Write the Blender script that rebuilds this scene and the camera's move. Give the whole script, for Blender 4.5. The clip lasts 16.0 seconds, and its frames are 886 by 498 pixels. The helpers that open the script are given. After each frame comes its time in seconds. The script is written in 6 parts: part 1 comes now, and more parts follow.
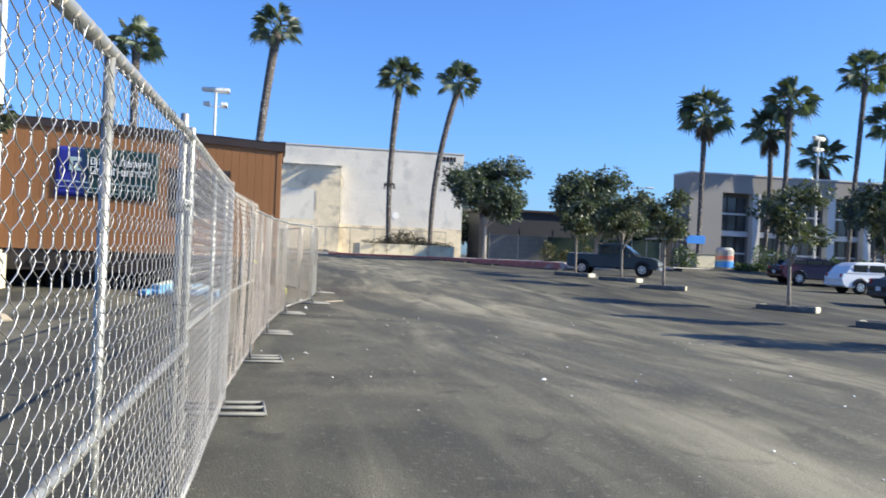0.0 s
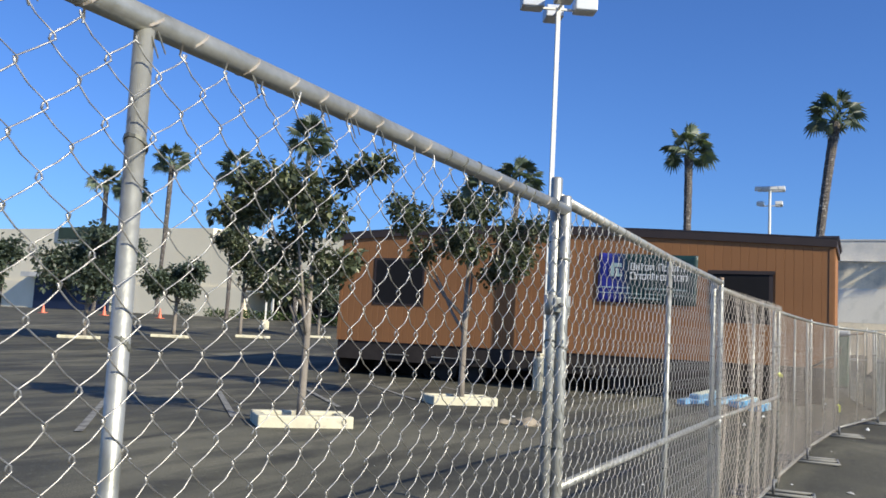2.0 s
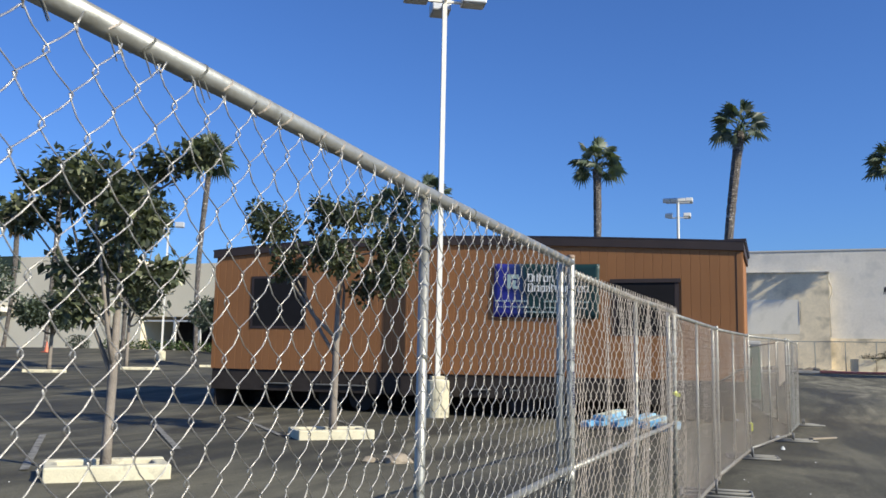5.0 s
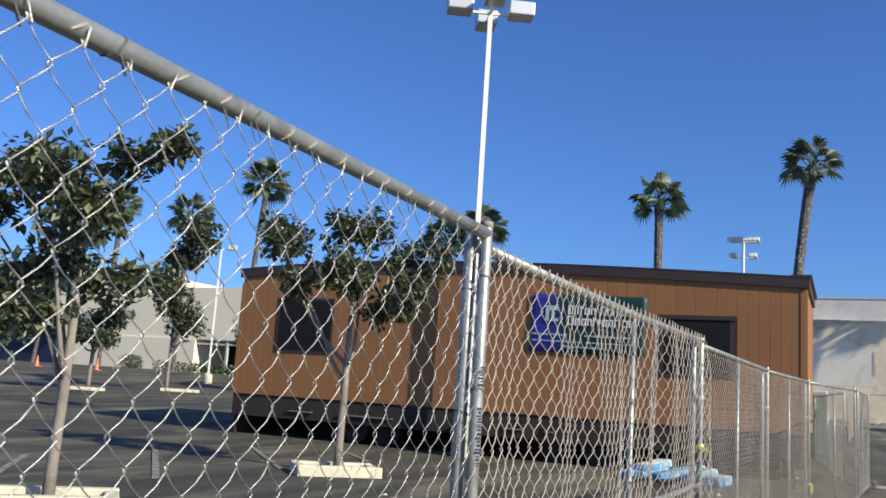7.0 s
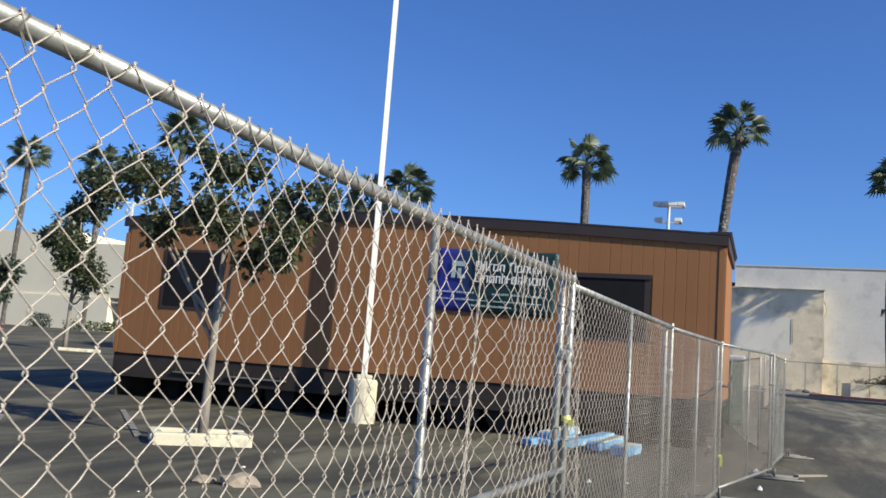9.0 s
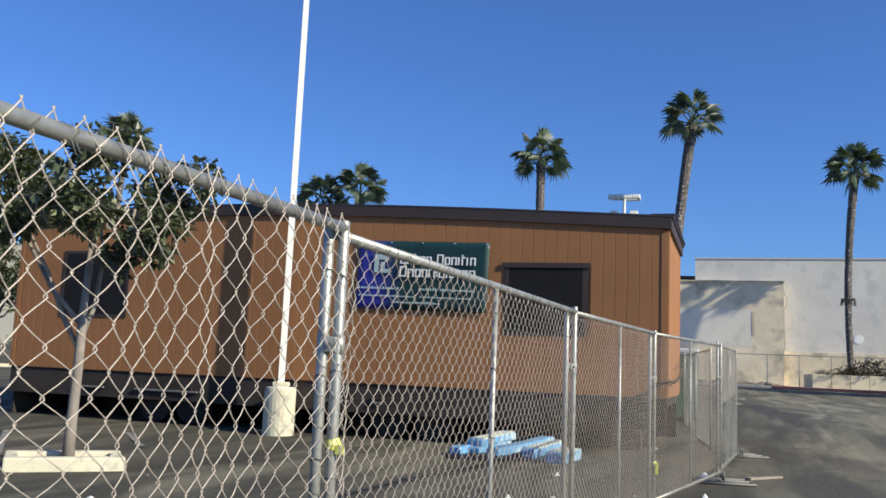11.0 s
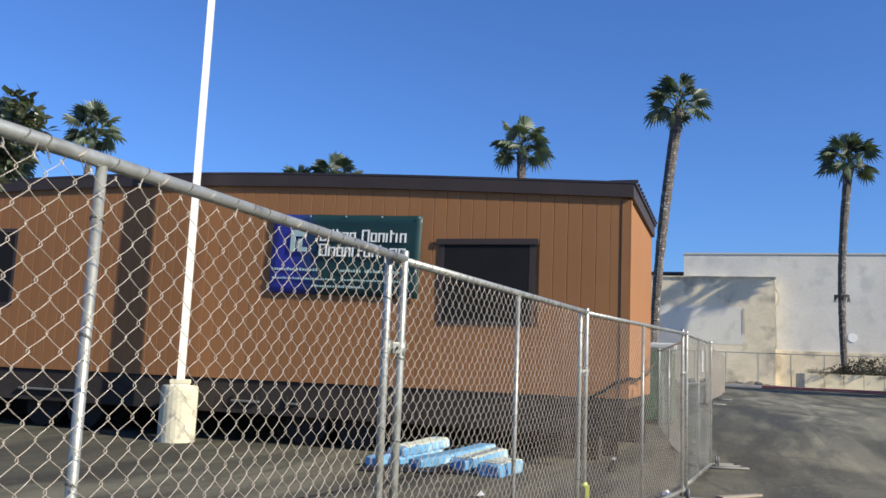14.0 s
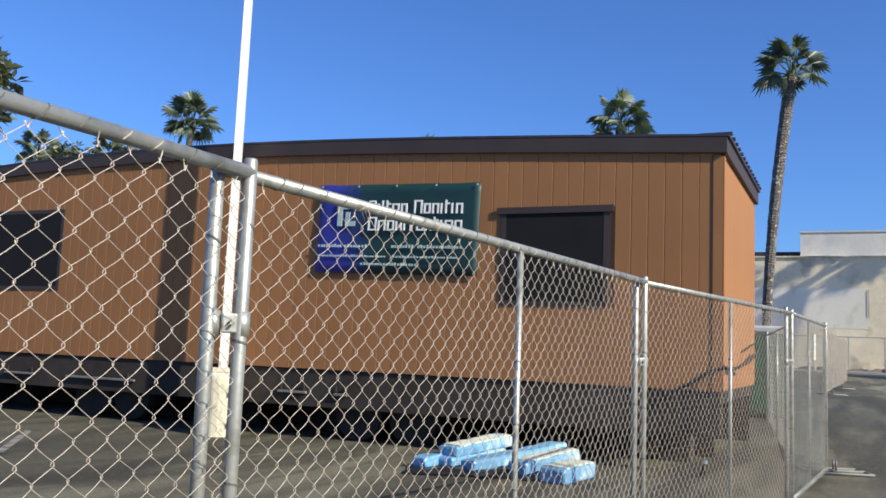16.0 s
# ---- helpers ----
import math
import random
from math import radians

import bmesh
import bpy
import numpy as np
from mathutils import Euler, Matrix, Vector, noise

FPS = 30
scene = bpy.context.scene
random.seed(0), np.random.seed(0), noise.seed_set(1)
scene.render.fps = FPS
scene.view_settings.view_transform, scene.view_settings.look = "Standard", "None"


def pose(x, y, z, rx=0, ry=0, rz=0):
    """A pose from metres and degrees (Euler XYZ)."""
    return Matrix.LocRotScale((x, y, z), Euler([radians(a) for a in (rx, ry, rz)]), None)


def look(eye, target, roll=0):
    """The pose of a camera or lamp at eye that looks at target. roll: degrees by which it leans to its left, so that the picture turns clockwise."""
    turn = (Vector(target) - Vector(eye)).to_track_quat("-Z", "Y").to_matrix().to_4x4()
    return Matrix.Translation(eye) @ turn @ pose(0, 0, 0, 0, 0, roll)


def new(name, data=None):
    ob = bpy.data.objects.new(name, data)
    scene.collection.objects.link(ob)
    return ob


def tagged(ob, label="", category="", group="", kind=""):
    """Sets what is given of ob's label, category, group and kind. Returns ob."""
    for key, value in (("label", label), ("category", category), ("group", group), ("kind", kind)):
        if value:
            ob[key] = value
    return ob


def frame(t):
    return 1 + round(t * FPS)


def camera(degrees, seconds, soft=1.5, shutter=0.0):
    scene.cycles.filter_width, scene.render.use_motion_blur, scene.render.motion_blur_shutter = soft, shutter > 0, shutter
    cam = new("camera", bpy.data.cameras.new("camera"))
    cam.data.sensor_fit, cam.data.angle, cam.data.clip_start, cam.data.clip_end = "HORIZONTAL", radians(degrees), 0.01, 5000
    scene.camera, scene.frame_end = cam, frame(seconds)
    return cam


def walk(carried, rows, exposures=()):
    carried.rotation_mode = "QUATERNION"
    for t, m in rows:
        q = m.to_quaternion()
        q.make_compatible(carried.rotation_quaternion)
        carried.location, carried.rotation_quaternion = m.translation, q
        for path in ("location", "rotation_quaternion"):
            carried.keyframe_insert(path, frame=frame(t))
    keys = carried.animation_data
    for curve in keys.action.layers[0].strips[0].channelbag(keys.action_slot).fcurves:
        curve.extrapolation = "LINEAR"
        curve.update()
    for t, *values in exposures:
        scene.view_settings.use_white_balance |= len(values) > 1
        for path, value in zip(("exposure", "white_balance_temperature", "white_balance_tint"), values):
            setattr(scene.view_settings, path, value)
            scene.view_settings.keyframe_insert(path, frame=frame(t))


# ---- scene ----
cam = camera(53.5, 16.0, soft=1.6, shutter=0.1)
PATH = [
    (0, (0.395, -3.914, 1.341), (0.759, -1.947, 1.351), 2.4),
    (0.5, (0.619, -3.642, 1.372), (0.55, -1.648, 1.517), 2.6),
    (1, (0.759, -3.325, 1.376), (0.323, -1.376, 1.485), 3.1),
    (1.5, (0.748, -2.954, 1.389), (0.084, -1.073, 1.524), 2.6),
    (2, (0.816, -2.576, 1.4), (-0.038, -0.777, 1.588), 3.0),
    (2.5, (0.782, -2.229, 1.382), (-0.095, -0.448, 1.62), 3.3),
    (3, (0.758, -1.853, 1.397), (-0.077, -0.057, 1.678), 1.5),
    (3.5, (0.775, -1.464, 1.406), (-0.102, 0.313, 1.676), 1.9),
    (4, (0.738, -1.058, 1.397), (0.014, 0.787, 1.664), 1.5),
    (4.2, (0.746, -0.893, 1.404), (0.061, 0.967, 1.668), 0.9),
    (6.3, (0.85, 0.726, 1.371), (0.108, 2.57, 1.592), 2.7),
    (6.5, (0.831, 0.897, 1.375), (0.07, 2.729, 1.63), 3.3),
    (7, (0.886, 1.321, 1.382), (0.066, 3.117, 1.703), 3.8),
    (7.5, (0.917, 1.718, 1.395), (0.131, 3.531, 1.705), 4.3),
    (8, (0.9, 2.13, 1.396), (0.215, 3.987, 1.686), 2.6),
    (8.5, (0.95, 2.578, 1.393), (0.212, 4.422, 1.633), 3.4),
    (9, (0.933, 2.992, 1.379), (0.252, 4.856, 1.631), 4.3),
    (9.5, (1.017, 3.375, 1.369), (0.415, 5.259, 1.666), 3.0),
    (9.7, (1.066, 3.546, 1.388), (0.475, 5.433, 1.683), 3.0),
    (11.8, (1.283, 5.385, 1.399), (0.616, 7.252, 1.658), 1.2),
    (12, (1.312, 5.551, 1.374), (0.605, 7.402, 1.645), 1.2),
    (12.5, (1.372, 5.966, 1.393), (0.699, 7.82, 1.719), 1.8),
    (13, (1.406, 6.437, 1.391), (0.87, 8.336, 1.715), 0.4),
    (13.5, (1.506, 6.849, 1.39), (0.883, 8.732, 1.646), 1.1),
    (14, (1.513, 7.251, 1.361), (0.915, 9.141, 1.626), 2.5),
    (14.5, (1.594, 7.663, 1.363), (1.005, 9.556, 1.625), 2.3),
    (15, (1.628, 8.095, 1.374), (0.982, 9.973, 1.606), 2.7),
    (15.5, (1.578, 8.534, 1.396), (0.9, 10.398, 1.652), 2.3),
    (16, (1.586, 8.981, 1.39), (0.762, 10.79, 1.615), 2.4),
]
walk(cam, [(t, look(eye, target, roll)) for t, eye, target, roll in PATH],
     [(0.0, 0.87), (0.5, 0.67), (1.0, 0.56), (1.5, 0.42), (2.5, 0.29), (3.5, 0.26), (12.5, 0.29), (13.2, 0.29), (14.0, 0.40), (15.0, 0.44), (16.0, 0.46)])

# ---------------------------------------------------------------- light
SUN_FROM = Vector((1.0, -0.26, 0.61)).normalized()
world = bpy.data.worlds.new("world")
scene.world = world
world.use_nodes = True
wn = world.node_tree.nodes
sky = wn.new("ShaderNodeTexSky")
sky.sky_type, sky.sun_disc = "NISHITA", False
sky.sun_elevation = math.asin(SUN_FROM.z)
sky.sun_rotation = math.atan2(SUN_FROM.x, SUN_FROM.y)
sky.altitude, sky.air_density, sky.dust_density, sky.ozone_density = 100, 1.0, 1.0, 2.5
deep = wn.new("ShaderNodeVectorMath")
deep.operation = "MULTIPLY"
deep.inputs[1].default_value = (0.75, 1.21, 2.02)
world.node_tree.links.new(sky.outputs[0], deep.inputs[0])
world.node_tree.links.new(deep.outputs[0], wn["Background"].inputs[0])
wn["Background"].inputs[1].default_value = 0.064
sun = new("sun", bpy.data.lights.new("sun", "SUN"))
sun.data.energy, sun.data.angle, sun.data.color = 5.0, radians(0.53), (1.0, 0.93, 0.74)
sun.matrix_world = look(SUN_FROM * 50, (0, 0, 0))

# ---------------------------------------------------------------- materials


def mat(name, color, rough=0.7, metal=0.0, vary=0.25, scale=1.5, grain=40.0, bump=0.15, spots=None, per_object=0.0, island=0.0, spec=0.5):
    """Base colour with variation at two scales, fine relief, and optional stains: spots = (colour, scale, amount)."""
    m = bpy.data.materials.new(name)
    m.use_nodes = True
    nt = m.node_tree
    n, l = nt.nodes, nt.links
    b = n["Principled BSDF"]
    b.inputs["Roughness"].default_value, b.inputs["Metallic"].default_value = rough, metal
    b.inputs["Specular IOR Level"].default_value = spec
    tc = n.new("ShaderNodeTexCoord")
    big, small = n.new("ShaderNodeTexNoise"), n.new("ShaderNodeTexNoise")
    big.inputs["Scale"].default_value, big.inputs["Detail"].default_value = scale, 6
    small.inputs["Scale"].default_value, small.inputs["Detail"].default_value = grain, 3
    l.new(tc.outputs["Object"], big.inputs["Vector"])
    l.new(tc.outputs["Object"], small.inputs["Vector"])
    add = n.new("ShaderNodeMath")
    add.operation = "MULTIPLY_ADD"
    l.new(small.outputs["Fac"], add.inputs[0])
    add.inputs[1].default_value = 0.5
    l.new(big.outputs["Fac"], add.inputs[2])
    last = add.outputs[0]
    for socket, amount in (("object", per_object), ("island", island)):
        if amount:
            src = n.new("ShaderNodeObjectInfo").outputs["Random"] if socket == "object" else n.new("ShaderNodeNewGeometry").outputs["Random Per Island"]
            more = n.new("ShaderNodeMath")
            more.operation = "MULTIPLY_ADD"
            l.new(src, more.inputs[0])
            more.inputs[1].default_value = amount
            l.new(last, more.inputs[2])
            last = more.outputs[0]
    ramp = n.new("ShaderNodeMapRange")
    mid = 0.75 + 0.5 * (per_object + island)
    ramp.inputs[1].default_value, ramp.inputs[2].default_value = mid - 0.35, mid + 0.35
    ramp.inputs[3].default_value, ramp.inputs[4].default_value = 1 - vary, 1 + vary
    l.new(last, ramp.inputs[0])
    mix = n.new("ShaderNodeVectorMath")
    mix.operation = "SCALE"
    mix.inputs[0].default_value = color
    l.new(ramp.outputs[0], mix.inputs["Scale"])
    out = mix.outputs[0]
    if spots:
        sp = n.new("ShaderNodeTexNoise")
        sp.inputs["Scale"].default_value, sp.inputs["Detail"].default_value = spots[1], 8
        l.new(tc.outputs["Object"], sp.inputs["Vector"])
        mr = n.new("ShaderNodeMapRange")
        mr.inputs[1].default_value, mr.inputs[2].default_value = 0.62 - 0.2 * spots[2], 0.75 - 0.2 * spots[2]
        l.new(sp.outputs["Fac"], mr.inputs[0])
        mc = n.new("ShaderNodeMix")
        mc.data_type = "RGBA"
        l.new(mr.outputs[0], mc.inputs[0])
        l.new(out, mc.inputs[6])
        mc.inputs[7].default_value = (*spots[0], 1)
        out = mc.outputs[2]
    l.new(out, b.inputs["Base Color"])
    if bump:
        bp = n.new("ShaderNodeBump")
        bp.inputs["Strength"].default_value, bp.inputs["Distance"].default_value = bump, 0.02
        l.new(small.outputs["Fac"], bp.inputs["Height"])
        l.new(bp.outputs[0], b.inputs["Normal"])
    return m


def leaf_mat(name, color, rough=0.4, island=0.9, pale=0.8):
    m = mat(name, color, rough, vary=0.55, scale=3, grain=9, bump=0, island=island)
    nt = m.node_tree
    b = nt.nodes["Principled BSDF"]
    # a few leaves are coloured pale to paint in the crowns' bright highlights
    pick = nt.nodes.new("ShaderNodeMapRange")
    pick.inputs[1].default_value, pick.inputs[2].default_value, pick.inputs[4].default_value = 0.80, 0.90, pale
    nt.links.new(nt.nodes.new("ShaderNodeNewGeometry").outputs["Random Per Island"], pick.inputs[0])
    mixp = nt.nodes.new("ShaderNodeMix")
    mixp.data_type = "RGBA"
    nt.links.new(pick.outputs[0], mixp.inputs[0])
    nt.links.new(b.inputs["Base Color"].links[0].from_socket, mixp.inputs[6])
    mixp.inputs[7].default_value = (0.33, 0.34, 0.19, 1)
    nt.links.new(mixp.outputs[2], b.inputs["Base Color"])
    tr = nt.nodes.new("ShaderNodeBsdfTranslucent")
    tr.inputs[0].default_value = (color[0] * 1.6, color[1] * 1.7, color[2] * 0.8, 1)
    ms = nt.nodes.new("ShaderNodeMixShader")
    ms.inputs[0].default_value = 0.25
    nt.links.new(b.outputs[0], ms.inputs[1])
    nt.links.new(tr.outputs[0], ms.inputs[2])
    nt.links.new(ms.outputs[0], nt.nodes["Material Output"].inputs[0])
    return m


def asphalt_mat():
    """Worn parking-lot asphalt: dark and pale blotches, dust swept into long streaks, aggregate grain, cracks."""
    m = bpy.data.materials.new("asphalt")
    m.use_nodes = True
    n, l = m.node_tree.nodes, m.node_tree.links
    b = n["Principled BSDF"]
    tc = n.new("ShaderNodeTexCoord")

    def noise_at(scale, detail, stretch=(1, 1, 1), turn=0.0, warp=0.0):
        mp = n.new("ShaderNodeMapping")
        mp.inputs["Scale"].default_value = stretch
        mp.inputs["Rotation"].default_value = (0, 0, radians(turn))
        l.new(tc.outputs["Object"], mp.inputs[0])
        t = n.new("ShaderNodeTexNoise")
        t.inputs["Scale"].default_value, t.inputs["Detail"].default_value, t.inputs["Distortion"].default_value = scale, detail, warp
        l.new(mp.outputs[0], t.inputs["Vector"])
        return t.outputs["Fac"]

    def ramp(src, a, z, lo, hi):
        r = n.new("ShaderNodeMapRange")
        for i, v in enumerate((a, z, lo, hi)):
            r.inputs[i + 1].default_value = v
        l.new(src, r.inputs[0])
        return r.outputs[0]

    def mixc(fac, a, c):
        x = n.new("ShaderNodeMix")
        x.data_type = "RGBA"
        l.new(fac, x.inputs[0])
        if isinstance(a, tuple):
            x.inputs[6].default_value = (*a, 1)
        else:
            l.new(a, x.inputs[6])
        x.inputs[7].default_value = (*c, 1)
        return x.outputs[2]

    blot = noise_at(0.30, 9, (1, 0.6, 1), 10, 1.0)
    c = mixc(ramp(blot, 0.40, 0.62, 0, 1), (0.085, 0.078, 0.057), (0.166, 0.153, 0.108))
    wide = noise_at(0.45, 8, (1.0, 0.16, 1), 4, 0.8)
    c = mixc(ramp(wide, 0.48, 0.64, 0, 0.85), c, (0.247, 0.226, 0.159))
    thin = noise_at(1.6, 7, (1.0, 0.10, 1), -5, 0.6)
    c = mixc(ramp(thin, 0.54, 0.72, 0, 0.38), c, (0.286, 0.262, 0.185))
    oil = noise_at(0.62, 7, (1, 0.30, 1), 14, 1.2)
    c = mixc(ramp(oil, 0.52, 0.64, 0, 0.85), c, (0.052, 0.048, 0.037))
    drag = noise_at(1.15, 8, (1, 0.10, 1), 9, 1.1)
    c = mixc(ramp(drag, 0.53, 0.64, 0, 0.6), c, (0.063, 0.059, 0.044))
    smear = noise_at(0.80, 4, (1, 0.20, 1), 13, 0.7)
    c = mixc(ramp(smear, 0.50, 0.63, 0, 0.72), c, (0.056, 0.054, 0.043))
    scuff = noise_at(3.2, 7, (1, 0.14, 1), 2, 1.0)
    c = mixc(ramp(scuff, 0.57, 0.72, 0, 0.25), c, (0.069, 0.065, 0.049))
    patch = noise_at(1.1, 8, (1, 0.55, 1), -18, 2.2)
    c = mixc(ramp(patch, 0.57, 0.68, 0, 0.6), c, (0.060, 0.055, 0.043))
    grit = noise_at(15, 6)
    c = mixc(ramp(grit, 0.58, 0.72, 0, 0.40), c, (0.297, 0.286, 0.223))
    # the driven lane outside the fence is worn paler than the parking bays on both sides
    sep = n.new("ShaderNodeSeparateXYZ")
    l.new(tc.outputs["Object"], sep.inputs[0])
    wob = n.new("ShaderNodeMath")
    wob.operation = "MULTIPLY_ADD"
    l.new(blot, wob.inputs[0])
    wob.inputs[1].default_value = 5.0
    l.new(sep.outputs["X"], wob.inputs[2])
    lane = n.new("ShaderNodeVectorMath")
    lane.operation = "SCALE"
    l.new(c, lane.inputs[0])
    inner = ramp(wob.outputs[0], 3.0, 6.2, 0.72, 1.16)
    outer = ramp(wob.outputs[0], 8.5, 14.0, 1.0, 0.50)
    both = n.new("ShaderNodeMath")
    both.operation = "MULTIPLY"
    l.new(inner, both.inputs[0])
    l.new(outer, both.inputs[1])
    l.new(both.outputs[0], lane.inputs["Scale"])
    c = lane.outputs[0]
    fine = noise_at(70, 5)
    speck = n.new("ShaderNodeMapRange")
    speck.inputs[1].default_value, speck.inputs[2].default_value, speck.inputs[3].default_value, speck.inputs[4].default_value = 0.3, 0.75, 0.55, 1.55
    l.new(fine, speck.inputs[0])
    mul = n.new("ShaderNodeVectorMath")
    mul.operation = "SCALE"
    l.new(c, mul.inputs[0])
    l.new(speck.outputs[0], mul.inputs["Scale"])
    l.new(mul.outputs[0], b.inputs["Base Color"])
    l.new(ramp(blot, 0.3, 0.7, 0.75, 0.92), b.inputs["Roughness"])
    b.inputs["Specular IOR Level"].default_value = 0.3
    bp = n.new("ShaderNodeBump")
    bp.inputs["Strength"].default_value, bp.inputs["Distance"].default_value = 0.5, 0.01
    l.new(fine, bp.inputs["Height"])
    l.new(bp.outputs[0], b.inputs["Normal"])
    return m


def palm_bark_mat():
    """Ringed palm trunk: rough dark leaf scars and pale worn patches."""
    m = mat("palm_bark", (0.15, 0.13, 0.115), 0.95, 0, 0.4, 3.0, 9, 0.0, ((0.48, 0.44, 0.40), 5.5, 0.25))
    n, l = m.node_tree.nodes, m.node_tree.links
    b = n["Principled BSDF"]
    tc = n.new("ShaderNodeTexCoord")
    rings = n.new("ShaderNodeTexWave")
    rings.bands_direction = "Z"
    for key, value in (("Scale", 2.6), ("Distortion", 11.0), ("Detail", 3.0), ("Detail Scale", 2.2)):
        rings.inputs[key].default_value = value
    l.new(tc.outputs["Object"], rings.inputs["Vector"])
    shade = n.new("ShaderNodeMapRange")
    shade.inputs[3].default_value, shade.inputs[4].default_value = 0.72, 1.3
    l.new(rings.outputs["Fac"], shade.inputs[0])
    mul = n.new("ShaderNodeVectorMath")
    mul.operation = "SCALE"
    l.new(b.inputs["Base Color"].links[0].from_socket, mul.inputs[0])
    l.new(shade.outputs[0], mul.inputs["Scale"])
    l.new(mul.outputs[0], b.inputs["Base Color"])
    bp = n.new("ShaderNodeBump")
    bp.inputs["Strength"].default_value, bp.inputs["Distance"].default_value = 0.9, 0.06
    l.new(rings.outputs["Fac"], bp.inputs["Height"])
    l.new(bp.outputs[0], b.inputs["Normal"])
    return m


def banner_mat():
    """Printed vinyl: bright blue at one end that runs over into dark green."""
    m = mat("printed_banner_vinyl", (0.008, 0.036, 0.035), 0.5, 0, 0.15, 2, 20, 0.03)
    n, l = m.node_tree.nodes, m.node_tree.links
    b = n["Principled BSDF"]
    tc, sep, fade, mix = n.new("ShaderNodeTexCoord"), n.new("ShaderNodeSeparateXYZ"), n.new("ShaderNodeMapRange"), n.new("ShaderNodeMix")
    l.new(tc.outputs["Object"], sep.inputs[0])
    fade.inputs[1].default_value, fade.inputs[2].default_value = 0.42, 0.95
    wob = n.new("ShaderNodeMath")
    wob.operation = "MULTIPLY_ADD"
    l.new(sep.outputs["Z"], wob.inputs[0])
    wob.inputs[1].default_value = 0.18
    l.new(sep.outputs["X"], wob.inputs[2])
    l.new(wob.outputs[0], fade.inputs[0])
    mix.data_type = "RGBA"
    l.new(fade.outputs[0], mix.inputs[0])
    mix.inputs[6].default_value = (0.024, 0.028, 0.26, 1)
    l.new(b.inputs["Base Color"].links[0].from_socket, mix.inputs[7])
    l.new(mix.outputs[2], b.inputs["Base Color"])
    return m


ASPHALT = asphalt_mat()
GALV = mat("galvanised_steel", (0.385, 0.38, 0.345), 0.44, 0.55, 0.3, 5, 60, 0.06, ((0.24, 0.235, 0.20), 9, 0.40))
WIRE = mat("dull_galvanised_wire", (0.48, 0.415, 0.345), 0.52, 0.35, 0.25, 2, 30, 0.0)
SHINYWIRE = mat("shiny_galvanised_wire", (0.46, 0.435, 0.395), 0.46, 0.92, 0.2, 2, 30, 0.0)
RUST = mat("rust_stained_steel", (0.30, 0.215, 0.16), 0.7, 0.2, 0.35, 14, 90, 0.15, ((0.42, 0.40, 0.37), 22, 0.5))
PRINTBLUE = mat("dark_blue_print", (0.025, 0.026, 0.065), 0.5, 0, 0.4, 20, 90, 0.0)
STANDSTEEL = mat("dull_stand_steel", (0.19, 0.185, 0.17), 0.7, 0.2, 0.25, 4, 50, 0.1)
# One dark tone for the strips along the kerb.
GUTTER = mat("dark_gutter", (0.050, 0.046, 0.040), 0.85, 0, 0.35, 0.8, 20, 0.2)
DARKWIRE = mat("dark_tie_wire", (0.14, 0.14, 0.12), 0.6, 0.4, 0.2, 8, 40, 0.0)
DARKSTEEL = mat("dark_weathered_steel", (0.16, 0.16, 0.16), 0.55, 0.5, 0.25, 3, 50, 0.1)
SIDING = mat("orange_brown_siding", (0.308, 0.134, 0.048), 0.75, 0, 0.12, 0.8, 120, 0.15, ((0.29, 0.126, 0.050), 2.5, 0.3), 0.2)
TRIMBROWN = mat("dark_brown_trim", (0.045, 0.030, 0.026), 0.6, 0, 0.2, 2, 60, 0.1)
ROOFMETAL = mat("dark_roof_metal", (0.060, 0.045, 0.045), 0.45, 0.3, 0.2, 2, 40, 0.05)
SCREEN = mat("dark_window_screen", (0.014, 0.013, 0.014), 0.75, 0, 0.2, 3, 200, 0.05, spec=0.2)
GLASS = mat("dark_window_glass", (0.010, 0.012, 0.014), 0.08, 0, 0.1, 1, 5, 0.0)
# Near-black for real dark parts and for shade painted in under the trailer.
VOID = mat("dark_steel_and_underside_shade", (0.046, 0.038, 0.034), 0.9, 0.0, 0.4, 2, 30, 0.2, spec=0.15)
BLACKPLASTIC = mat("black_plastic_sheet", (0.012, 0.013, 0.017), 0.45, 0, 0.3, 4, 20, 0.3)
RUBBER = mat("tyre_rubber", (0.032, 0.029, 0.028), 0.9, 0, 0.3, 4, 60, 0.2, spec=0.2)
TIMBER = mat("weathered_timber", (0.30, 0.25, 0.19), 0.85, 0, 0.3, 2, 30, 0.2)
# Dark concrete for rubble; on planter sides it paints in their shade.
DARKCONC = mat("rubble_and_shaded_concrete", (0.13, 0.125, 0.115), 0.9, 0, 0.3, 2, 40, 0.2, ((0.30, 0.28, 0.24), 3, 0.25))
CONCRETE = mat("painted_cream_concrete", (0.62, 0.57, 0.42), 0.85, 0, 0.18, 3, 60, 0.25, ((0.36, 0.33, 0.26), 5, 0.35))
GREYCONC = mat("grey_concrete", (0.42, 0.40, 0.37), 0.9, 0, 0.2, 1.2, 40, 0.2, ((0.28, 0.26, 0.24), 2, 0.3))
POLEWHITE = mat("white_pole_paint", (0.76, 0.74, 0.68), 0.5, 0, 0.08, 1.5, 30, 0.03)
LAMPMETAL = mat("lamp_head_metal", (0.55, 0.56, 0.57), 0.45, 0.3, 0.1, 3, 30, 0.03)
LAMPGLASS = mat("lamp_lens", (0.60, 0.62, 0.62), 0.2, 0, 0.05, 3, 20, 0.0)
BARK = mat("grey_bark", (0.25, 0.215, 0.18), 0.95, 0, 0.35, 6, 50, 0.5)
